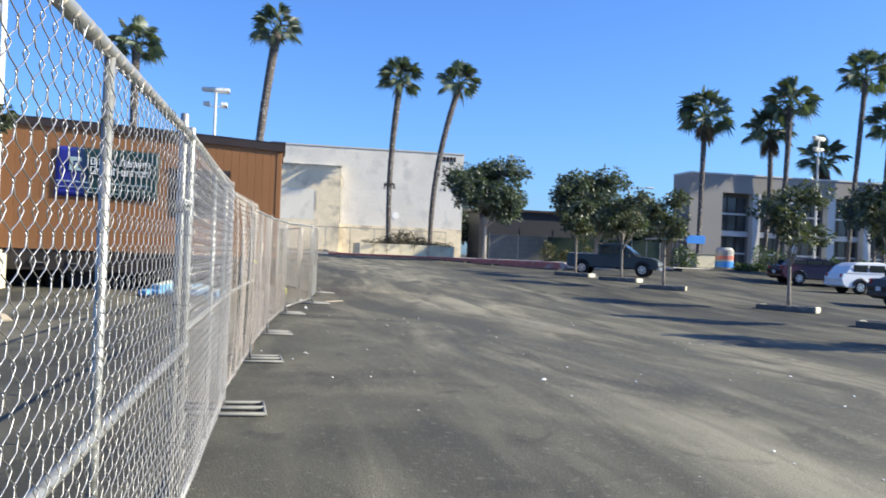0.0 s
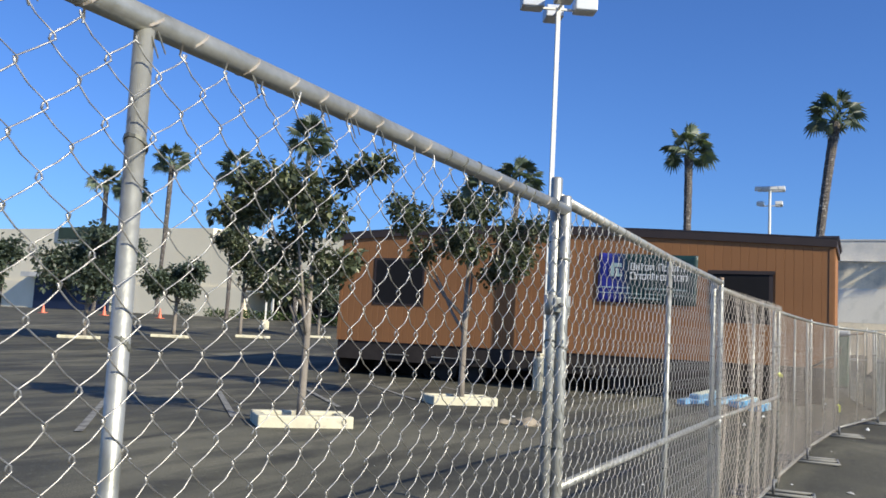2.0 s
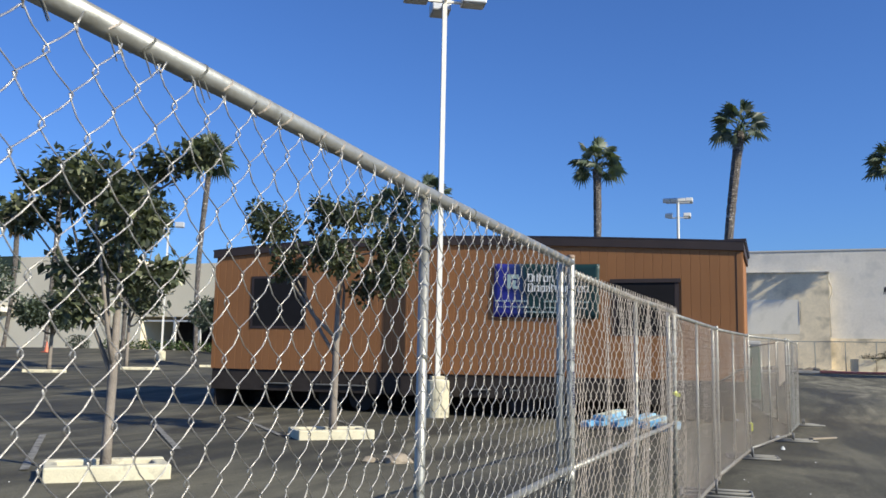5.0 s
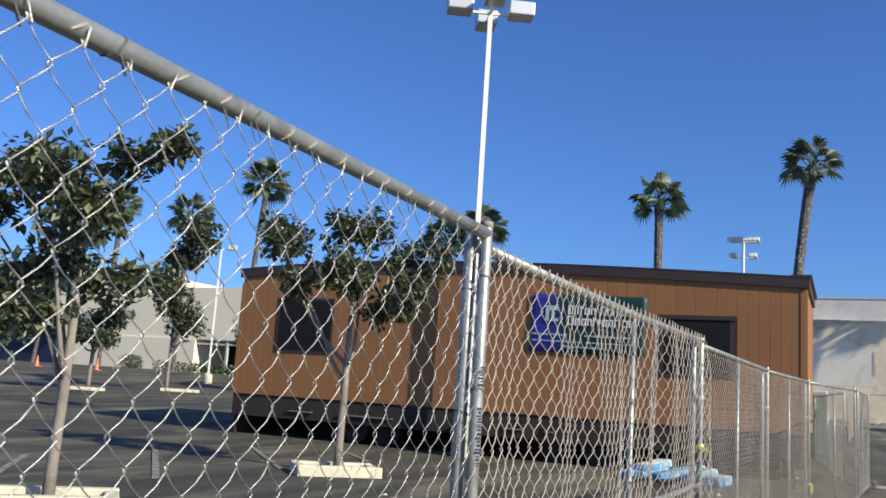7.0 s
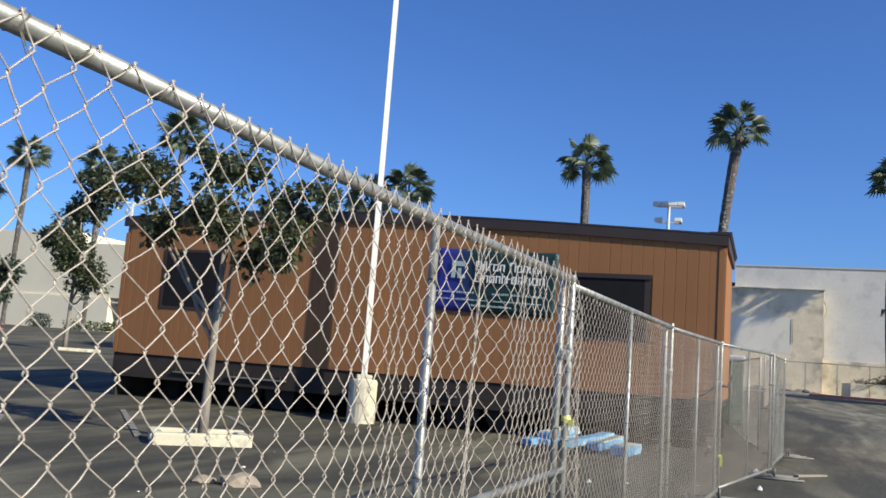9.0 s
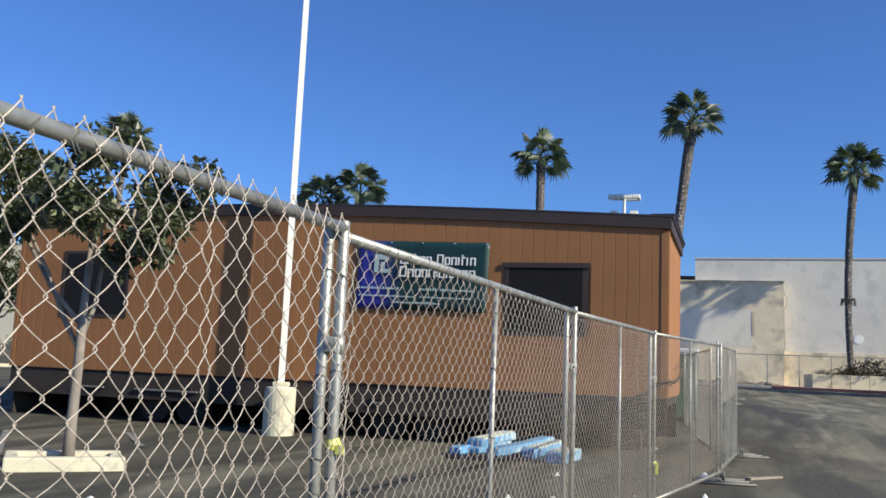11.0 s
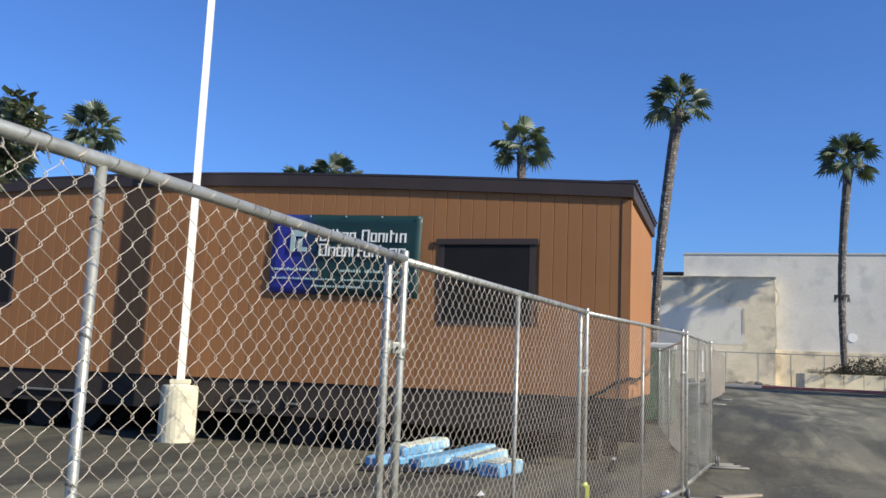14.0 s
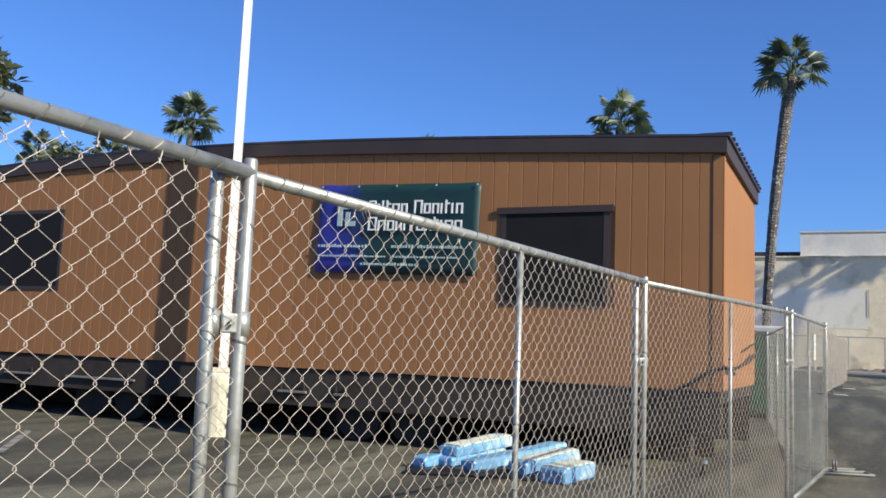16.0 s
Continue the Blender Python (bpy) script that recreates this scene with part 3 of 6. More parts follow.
for i in range(8):
    a, b = START_POSTS[i], END_POSTS[i + 1]
    slack = i == 3
    gate = i >= 7
    section = fence_panel(a, b, i < 4, i + 3, (0.014, 0.012, 0.012, 0.055, 0.012, 0.010, 0.010, 0.02)[i], GALV, 0.008 if slack else 0.0,
                "chain-link fence with slack mesh bulging over its sagging rail" if slack else "galvanised chain-link temporary fence on the asphalt", drape=0.012 if slack else 0.013 if i == 2 else 0.0, rise=RISE[i], ends=(0.0, 0.0), tops=TOPS[i], cell=CELLS[i], mid=MIDS[i], wire=SHINYWIRE if i < 3 else GALV if gate else WIRE)
    length = math.hypot(b[0] - a[0], b[1] - a[1])
    if slack:
        part("rail_collar", tube(bmesh.new(), [(0.02, 0, FENCE_H - 0.0205), (0.05, 0, FENCE_H - 0.0207), (0.125, 0, FENCE_H - 0.0213)], [0.0192, 0.0190, 0.0186], 12), RUST, section, "rust-stained end of the top rail", True)
    if i == 2:
        part("post_cap", tube(bmesh.new(), [(length, 0, FENCE_H - 0.004), (length, 0, FENCE_H + 0.011), (length, 0, FENCE_H + 0.0145)], [0.0186, 0.0186, 0.016], 12), RUST, section, "rust-stained post top", True)
        # the pipe maker's print, worn, as plain bars
        lr, marks = random.Random(4), bmesh.new()
        for z0, z1 in PRINT_Z:
            z = z0
            while z < z1:
                h = lr.uniform(0.003, 0.008)
                w = lr.uniform(0.004, 0.009)
                box(marks, -w, lr.uniform(0.004, 0.009), -0.0186, -0.0165, z, z + h)
                z += h + lr.uniform(0.002, 0.005)
        tagged(part("printed_mark", marks, PRINTBLUE, section, "worn dark blue print bars", at=Matrix.Translation((length, 0, 0)) @ Matrix.Rotation(radians(-32), 4, "Z")), kind="stuff")
for i in range(1, 8):
    (ax, ay), (bx, by) = START_POSTS[i], END_POSTS[i]
    joint_clamp(((ax + bx) / 2, (ay + by) / 2), CLAMP_Z[i], math.degrees(math.atan2(by - ay, bx - ax)), math.hypot(bx - ax, by - ay) / 2)
fence_panel((0.98, 21.6), (0.30, 26.9), False, 21, 0.01, label="grey chain-link fence section standing ajar beside the trailer", far=True, wire=GALV)
for k in range(5):
    fence_panel((1.15 + 0.13 * k, 35.2 + 3.6 * k), (1.28 + 0.13 * k, 38.8 + 3.6 * k), False, 22 + k, 0.01, far=True)
fence_stand(-0.04, 3.36, 3)
fence_stand(0.10, 6.58, 3)
fence_stand(0.25, 9.80, 4)
fence_stand(0.55, 13.95, 6)
fence_stand(1.20, 17.4, 12)
fence_stand(1.50, 21.0, 20)
fence_stand(1.35, 35.3, 8)
fence_stand(1.60, 41.5, 8)
for (x, y), z in ((END_POSTS[4], 1.15), (END_POSTS[6], 0.50)):
    t = thing("tape_strip", "bright yellow plastic tape tied round a fence post", "tape", pose(x, y, z), "yellow tapes")
    part("band", tube(bmesh.new(), [(0, 0, -0.015), (0.003, 0, 0.0), (0, 0, 0.015)], [0.022, 0.025, 0.021], 10), YELLOWTAPE, t)
    part("tail", boxed(0.016, 0.046, -0.018, -0.012, -0.12 if z < 0.6 else -0.03, 0.0, 0.002), YELLOWTAPE, t)

# ---------------------------------------------------------------- office trailer
TX0, TX1, TY0, TY1, TZ0 = -13.05, 0.326, 19.66, 23.9, 1.03
trailer = thing("office_trailer", "orange-brown site office trailer with dark brown trim raised off the asphalt", "trailer", pose(0, 0, 0))


def fascia_z(x):
    u = (x - (TX0 + TX1) / 2) / ((TX1 - TX0) / 2)
    return 4.09 - 0.06 * u + 0.24 * (1 - u * u) * (1 - 0.35 * u)


# front wall: core with two window openings, clad with boards
WIN = (-2.415, -1.063, 2.01, 3.203)
LWIN = (-11.87, -10.30, 2.12, 3.42)
core = bmesh.new()
xs = [TX0 + 0.02, LWIN[0], LWIN[1], WIN[0], WIN[1], TX1 - 0.02]
zs = sorted({TZ0 + 0.02, LWIN[2], LWIN[3], WIN[2], WIN[3], 4.022})
grid = [[core.verts.new((x, TY0 + 0.02, z if z < 4 else fascia_z(x) - 0.02)) for x in xs] for z in zs]
for j in range(len(zs) - 1):
    for i in range(len(xs) - 1):
        mid_z = (zs[j] + zs[j + 1]) / 2
        if not (i == 1 and LWIN[2] < mid_z < LWIN[3]) and not (i == 3 and WIN[2] < mid_z < WIN[3]):
            core.faces.new((grid[j][i], grid[j][i + 1], grid[j + 1][i + 1], grid[j + 1][i]))
wall_solid = bmesh.ops.extrude_face_region(core, geom=core.faces[:])
bmesh.ops.translate(core, vec=(0, 0.10, 0), verts=[v for v in wall_solid["geom"] if isinstance(v, bmesh.types.BMVert)])
bmesh.ops.recalc_face_normals(core, faces=core.faces)
wall_front = part("front_wall", core, SIDING, trailer)
core = bmesh.new()
box(core, TX1 - 0.12, TX1 - 0.02, TY0 + 0.121, TY1 - 0.121, TZ0 + 0.02, 4.025)
wall_end = part("end_wall", core, SIDING, trailer)
part("far_end_wall", boxed(TX0, TX0 + 0.12, TY0 + 0.121, TY1 - 0.121, TZ0 + 0.02, 4.03), SIDING, trailer)
part("rear_wall", boxed(TX0, TX1, TY1 - 0.12, TY1, TZ0 + 0.02, 4.025), SIDING, trailer)
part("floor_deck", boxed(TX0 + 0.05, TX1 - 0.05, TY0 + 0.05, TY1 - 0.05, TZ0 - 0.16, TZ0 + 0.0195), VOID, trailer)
bm = bmesh.new()
N = 24
for i in range(N):
    xa, xb = TX0 - 0.08 + (TX1 - TX0 + 0.16) * i / N, TX0 - 0.08 + (TX1 - TX0 + 0.16) * (i + 1) / N
    q = [bm.verts.new(v) for v in ((xa, TY0 - 0.05, fascia_z(xa)), (xb, TY0 - 0.05, fascia_z(xb)), (xb, TY1 + 0.06, fascia_z(xb) + 0.10), (xa, TY1 + 0.06, fascia_z(xa) + 0.10))]
    bm.faces.new(q)
bmesh.ops.remove_doubles(bm, verts=bm.verts, dist=0.001)
roof_solid = bmesh.ops.extrude_face_region(bm, geom=bm.faces[:])
bmesh.ops.translate(bm, vec=(0, 0, 0.03), verts=[v for v in roof_solid["geom"] if isinstance(v, bmesh.types.BMVert)])
bmesh.ops.recalc_face_normals(bm, faces=bm.faces)
roof = part("roof", bm, ROOFMETAL, trailer)
for i in range(14):
    y = TY0 + 0.1 + i * (TY1 - TY0 - 0.1) / 13
    part("roof_rib", boxed(TX1 - 0.3, TX1 + 0.10, y - 0.03, y + 0.03, 4.070 + 0.10 * i / 13, 4.112 + 0.10 * i / 13, 0.008), ROOFMETAL, roof)


def fascia_run(xa, xb):
    bm = bmesh.new()
    n = max(2, int((xb - xa) / 0.6))
    rows = []
    for i in range(n + 1):
        x = xa + (xb - xa) * i / n
        t = fascia_z(x) - 0.004
        rows.append([bm.verts.new(v) for v in ((x, TY0 - 0.045, t), (x, TY0 - 0.045, t - 0.19), (x, TY0 - 0.004, t - 0.19), (x, TY0 - 0.004, t))])
    for r0, r1 in zip(rows, rows[1:]):
        for k in range(4):
            bm.faces.new((r0[k], r0[(k + 1) % 4], r1[(k + 1) % 4], r1[k]))
    bm.faces.new(rows[0])
    bm.faces.new(rows[-1][::-1])
    bmesh.ops.recalc_face_normals(bm, faces=bm.faces)
    return bm


part("fascia", fascia_run(TX0 - 0.06, TX1 + 0.05), TRIMBROWN, trailer, "dark brown fascia board")
bm = boxed(TX1 + 0.005, TX1 + 0.05, TY0 - 0.003, TY1 + 0.04, 3.83, 4.043)
for v in bm.verts:
    v.co.z += 0.10 * (v.co.y - TY0) / (TY1 - TY0)
part("end_fascia", bm, TRIMBROWN, trailer, "dark brown end fascia board")
part("corner_trim", boxed(TX1 - 0.11, TX1 - 0.001, TY0 - 0.008, TY0 - 0.002, TZ0, 3.80, 0.002), SIDING, trailer)
part("corner_strip", boxed(TX1 - 0.124, TX1 - 0.112, TY0 - 0.006, TY0 - 0.001, TZ0, 3.80), TRIMBROWN, trailer)
part("end_corner_trim", boxed(TX1 + 0.002, TX1 + 0.022, TY0 + 0.001, TY0 + 0.11, TZ0, 3.80, 0.004), SIDING, trailer)
part("corner_trim", boxed(TX0, TX0 + 0.11, TY0 - 0.014, TY0 - 0.002, TZ0, 3.80, 0.004), SIDING, trailer)


def trailer_window(w, name_label):
    win = part("window", boxed(w[0] + 0.03, w[1] - 0.03, TY0 + 0.06, TY0 + 0.075, w[2] + 0.03, w[3] - 0.03), GLASS, trailer, name_label)
    x0, x1, z0, z1 = w
    fr = bmesh.new()
    box(fr, x0 - 0.03, x0 + 0.03, TY0 - 0.014, TY0 + 0.07, z0 - 0.03, z1 + 0.03)
    box(fr, x1 - 0.03, x1 + 0.03, TY0 - 0.014, TY0 + 0.07, z0 - 0.03, z1 + 0.03)
    box(fr, x0 + 0.03, x1 - 0.03, TY0 - 0.012, TY0 + 0.068, z1 - 0.03, z1 + 0.03)
    box(fr, x0 + 0.03, x1 - 0.03, TY0 - 0.012, TY0 + 0.068, z0 - 0.03, z0 + 0.03)
    part("frame", fr, TRIMBROWN, win)
    part("screen", boxed(x0 + 0.03, x1 - 0.03, TY0 - 0.011, TY0 - 0.006, z0 + 0.03, z1 - 0.03), SCREEN, win, "dark security screen")
    return win


w1 = trailer_window(WIN, "dark screened window")
part("header", boxed(WIN[0] - 0.10, WIN[1] + 0.10, TY0 - 0.034, TY0 - 0.0145, WIN[3] - 0.04, WIN[3] + 0.05, 0.004), TRIMBROWN, w1)
part("jamb", boxed(WIN[0] - 0.06, WIN[0] - 0.031, TY0 - 0.012, TY0 - 0.003, WIN[2] + 0.4, WIN[3] - 0.041), TRIMBROWN, w1)
part("jamb", boxed(WIN[1] + 0.031, WIN[1] + 0.06, TY0 - 0.012, TY0 - 0.003, WIN[2] + 0.4, WIN[3] - 0.041), TRIMBROWN, w1)
trailer_window(LWIN, "dark screened window")

# running gear and blocking under the trailer
for y in (TY0 + 0.9, TY1 - 0.9):
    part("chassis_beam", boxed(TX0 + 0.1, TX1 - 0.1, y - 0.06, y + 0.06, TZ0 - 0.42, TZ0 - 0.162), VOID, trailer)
for i in range(9):
    x = TX0 + 0.7 + i * 1.5
    part("cross_member", boxed(x - 0.04, x + 0.04, TY0 + 0.12, TY1 - 0.12, TZ0 - 0.28, TZ0 - 0.163), VOID, trailer)
rng = random.Random(5)
for i in range(8):
    x = TX0 + 0.9 + i * 1.68
    for y in (TY0 + 1.3, TY1 - 0.9):
        gz = ground_z(x, y)
        bm = bmesh.new()
        for k in range(3):
            zz = gz - 0.02 + k * 0.19
            box(bm, x - 0.2, x + 0.2, y - 0.2, y + 0.2, zz, zz + 0.185, 0.006)
        # the pier blocks carry the underside's shade as their colour
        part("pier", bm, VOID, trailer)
wheel_bm = bmesh.new()
tube(wheel_bm, [(0, -0.1, 0), (0, -0.085, 0), (0, 0.085, 0), (0, 0.1, 0)], [0.30, 0.36, 0.36, 0.30], 20)
WHEEL_ME = bpy.data.meshes.new("wheel")
wheel_bm.to_mesh(WHEEL_ME)
wheel_bm.free()
WHEEL_ME.materials.append(RUBBER)
for x in (-9.6, -8.75, -4.6, -3.75):
    part("wheel", WHEEL_ME, None, trailer, at=pose(x, TY0 + 0.35, 0.42))
for x, w in ((-11.0, 0.35), (-9.2, 0.72), (-5.55, 0.24), (-4.75, 0.10)):
    part("ledger_bar", boxed(x - w, x + w, TY0 - 0.02, TY0 + 0.028, 0.675, 0.71, 0.006), STANDSTEEL, trailer, "pale steel bar under the rim")
    for e in (-0.8, 0.8):
        part("bar_hanger", boxed(x + e * w - 0.012, x + e * w + 0.012, TY0 - 0.005, TY0 + 0.015, 0.71, 0.80), VOID, trailer)
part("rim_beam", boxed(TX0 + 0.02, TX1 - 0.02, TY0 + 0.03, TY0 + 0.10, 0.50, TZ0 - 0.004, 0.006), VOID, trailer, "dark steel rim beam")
# Three added dark sheets block light so the underside reads as black shade.
part("inner_shade_sheet", boxed(TX0 + 0.12, TX1 - 0.3, TY0 + 1.75, TY0 + 1.80, 0.0, TZ0 - 0.17), VOID, trailer)
part("end_shade_sheet", boxed(TX0 + 0.05, TX0 + 0.10, TY0 + 0.12, TY1 - 0.36, 0.0, TZ0 - 0.17), VOID, trailer)
part("rear_shade_sheet", boxed(TX0 + 0.15, TX1 - 0.05, TY1 - 0.35, TY1 - 0.3, 0.0, TZ0 - 0.17), VOID, trailer)
cab = [(-0.34, TY0 - 0.02, 0.93), (-0.26, TY0 - 0.03, 0.99), (0.02, TY0 - 0.03, 1.13), (0.19, TY0 - 0.035, 1.26), (0.36, TY0 - 0.03, 1.31), (0.41, TY0 + 0.3, 1.29), (0.42, TY0 + 0.85, 1.31), (0.42, TY0 + 2.2, 1.38), (0.42, TY0 + 3.6, 1.55)]
part("cable", tube(bmesh.new(), cab, 0.022, 8), VOID, trailer, "black cable looped over the corner", True)

# banner
ban = thing("banner", "dark green and blue contractor's banner with white lettering on the trailer", "banner", pose(-5.26, TY0 - 0.035, 2.40, 0, 1.2, 0))


def wavy(x0, x1, z0, z1, y):
    bm = bmesh.new()
    nx, nz = 24, 10
    g = [[bm.verts.new((x0 + (x1 - x0) * i / nx, y + 0.014 * noise.noise((x0 + (x1 - x0) * i / nx * 2.0, j * 0.4, 1)) + 0.006 * noise.noise((i * 0.8, j * 0.8, 5)), z0 + (z1 - z0) * j / nz - 0.008 * math.sin(i / nx * 9.42) ** 2 * (j == nz))) for i in range(nx + 1)] for j in range(nz + 1)]
    for j in range(nz):
        for i in range(nx):
            bm.faces.new((g[j][i], g[j][i + 1], g[j + 1][i + 1], g[j + 1][i]))
    ex = bmesh.ops.extrude_face_region(bm, geom=bm.faces[:])
    bmesh.ops.translate(bm, vec=(0, 0.006, 0), verts=[v for v in ex["geom"] if isinstance(v, bmesh.types.BMVert)])
    bmesh.ops.recalc_face_normals(bm, faces=bm.faces)
    return bm


part("cloth", wavy(0.0, 2.49, 0.0, 1.255, 0), BANNERCLOTH, ban, "printed vinyl running from blue into dark green", True)
for i in range(5):
    part("grommet", tube(bmesh.new(), [(0.04 + i * 0.602, -0.022, 1.225), (0.04 + i * 0.602, -0.014, 1.225)], 0.014, 8), LAMPMETAL, ban)
mark = bmesh.new()
for x0, x1, z0, z1 in ((0.33, 0.41, 0.66, 1.0), (0.41, 0.60, 0.90, 1.0), (0.46, 0.53, 0.66, 0.86), (0.53, 0.62, 0.66, 0.73)):
    box(mark, x0, x1, -0.030, -0.021, z0, z1)
part("emblem", mark, BANNERPALE, ban, "pale green emblem")
# the large white lines as plain upright bars, the small print as fine bars
for z0, z1, x0, widths, tall in ((0.835, 1.02, 0.83, (10, 4, 4, 6, 10, 9, -5, 11, 9, 9, 4, 6, 4, 9), (0, 2, 3, 7, 11)), (0.60, 0.79, 0.83, (12, 11, 10, 9, 7, 7, 10, 9, 7, 4, 11, 10), (0, 4, 8))):
    x, unit = x0, 1.45 / (sum(abs(w) for w in widths) + 2.0 * len(widths))
    for k, w in enumerate(widths):
        if w > 0:
            up, wide, st = (z1 if k in tall else z0 + (z1 - z0) * 0.76), w * unit, 0.026
            shape = boxed(x, x + min(wide, st), -0.030, -0.021, z0, up)
            if w >= 9:
                box(shape, x + wide - st, x + wide, -0.030, -0.021, z0, up)
                box(shape, x + st, x + wide - st, -0.030, -0.021, up - 0.022, up)
                if k % 2 == 0:
                    box(shape, x + st, x + wide - st, -0.030, -0.021, z0, z0 + 0.022)
            elif w >= 6:
                box(shape, x + st, x + wide, -0.030, -0.021, up - 0.06, up - 0.038)
            part("letter_bar", shape, BANNERWHITE, ban)
        x += (abs(w) + 2.0) * unit
for line, (z0, z1, words) in enumerate(((0.36, 0.405, ((0.04, 0.42), (0.47, 0.86), (1.22, 1.55), (1.62, 2.30))), (0.225, 0.255, ((0.06, 1.15), (1.25, 2.25))), (0.115, 0.155, ((0.75, 1.62),)))):
    lr, small = random.Random(line), bmesh.new()
    for xa, xb in words:
        x = xa
        while x < xb - 0.02:
            box(small, x, min(x + 0.026, xb), -0.030, -0.021, z0, z1 if lr.random() < 0.4 else z0 + (z1 - z0) * 0.75)
            x += 0.047 * lr.uniform(0.8, 1.1)
    tagged(part("small_print", small, BANNERPALE, ban, "line of small pale print bars"), kind="stuff")

# ---------------------------------------------------------------- lot lamp


def lot_lamp(x, y, height, label, base_top=0.86, heads=4, turn=30.0, group="lot lamps"):
    gz = ground_z(x, y)
    t = thing("lot_lamp", label, "lamp post", pose(x, y, gz, 0, 0, turn), group)
    bm = bmesh.new()
    tube(bm, [(0, 0, -0.05), (0, 0, base_top - 0.06), (0, 0, base_top - 0.02), (0, 0, base_top)], [0.285, 0.285, 0.275, 0.255], 24)
    part("concrete_base", bm, CONCRETE, t, "cream-painted concrete base")
    part("base_plate", boxed(-0.14, 0.14, -0.14, 0.14, base_top - 0.003, base_top + 0.02, 0.004), POLEWHITE, t)
    part("pole_cap", boxed(-0.155, 0.155, -0.155, 0.155, base_top + 0.021, base_top + 0.09, 0.015), CONCRETE, t, "yellowed square base cover")
    part("pole", tube(bmesh.new(), [(0, 0, base_top), (0, 0, base_top + 0.12), (0, 0, height - 0.25)], [0.090, 0.082, 0.075], 4), POLEWHITE, t, "tall square white pole")
    part("bracket", boxed(-0.62, 0.62, -0.03, 0.03, height - 0.32, height - 0.26, 0.006), POLEWHITE, t)
    part("bracket", boxed(-0.03, 0.03, -0.62, 0.62, height - 0.318, height - 0.262, 0.006), POLEWHITE, t)
    for k in range(heads):
        a = k * 2 * math.pi / heads
        m = Matrix.Rotation(a, 4, "Z") @ Matrix.Translation((0.72, 0, height - 0.16))
        h = part("lamp_head", boxed(-0.30, 0.30, -0.24, 0.24, -0.17, 0.17, 0.03), LAMPMETAL, t, at=m)
        part("lens", boxed(-0.24, 0.24, -0.19, 0.19, -0.185, -0.168, 0.003), LAMPGLASS, h)
    return t


lot_lamp(-6.515, 19.32, 10.45, "tall white lot lamp with four box heads and cream base")

lot_lamp(-37.1, 48.6, 9.3, "slim white lot lamp across the parking lot", 0.6, heads=2)


def flood_lamp(x, y, top, turn=0.0):
    gz = ground_z(x, y)
    t = thing("flood_lamp", "distant white lot lamp with two tiers of floodlights", "lamp post", pose(x, y, gz, 0, 0, turn), "flood lamps")
    h = top - gz
    part("concrete_base", tube(bmesh.new(), [(0, 0, -0.05), (0, 0, 0.78), (0, 0, 0.8)], [0.28, 0.28, 0.26], 20), CONCRETE, t)
    part("pole", tube(bmesh.new(), [(0, 0, 0.8), (0, 0, h)], [0.10, 0.075], 10), POLEWHITE, t)
    for z, xs in ((h - 0.02, (-0.62, -0.2, 0.2, 0.62)), (h - 0.90, (-0.5, 0.5))):
        part("crossbar", boxed(xs[0] - 0.05, xs[-1] + 0.05, -0.03, 0.03, z - 0.03, z + 0.03, 0.005), POLEWHITE, t)
        for x1 in xs:
            hd = part("lamp_head", boxed(-0.20, 0.20, -0.22, 0.14, -0.10, 0.12, 0.03), POLEWHITE, t, at=pose(x1, -0.12 if x1 < 0 else 0.12, z + 0.14, 18, 0, 180 * (x1 > 0)))
            part("lens", boxed(-0.2, 0.2, -0.20, 0.12, -0.118, -0.099, 0.003), LAMPGLASS, hd)
    return t


flood_lamp(-3.85, 51.3, 10.6)
flood_lamp(42.5, 60.0, 11.7, 20)

# ---------------------------------------------------------------- plants


def blob_leaves(bm_verts, faces, centre, radius, count, size, rng, squash=0.8, hang=0.35):
    """Leaves on the shell of a clump, each a folded blade."""
    for _ in range(count):
        v = Vector((rng.gauss(0, 1), rng.gauss(0, 1), rng.gauss(0, 1))).normalized()
        rr = radius * (0.45 + 0.6 * rng.random() ** 0.5)
        c = centre + Vector((v.x * rr, v.y * rr, v.z * rr * squash))
        out = (v + Vector((rng.uniform(-0.8, 0.8), rng.uniform(-0.8, 0.8), rng.uniform(-0.9, 0.5) - hang))).normalized()
        side = out.cross(Vector((rng.uniform(-1, 1), rng.uniform(-1, 1), 1.2))).normalized()
        up = side.cross(out)
        s = size * rng.uniform(0.6, 1.25)
        b = len(bm_verts)
        bm_verts += [c, c + out * s * 0.5 + side * s * 0.29 + up * s * 0.07, c + out * s, c + out * s * 0.5 - side * s * 0.29 + up * s * 0.05]
        faces += [(b, b + 1, b + 2), (b, b + 2, b + 3)]


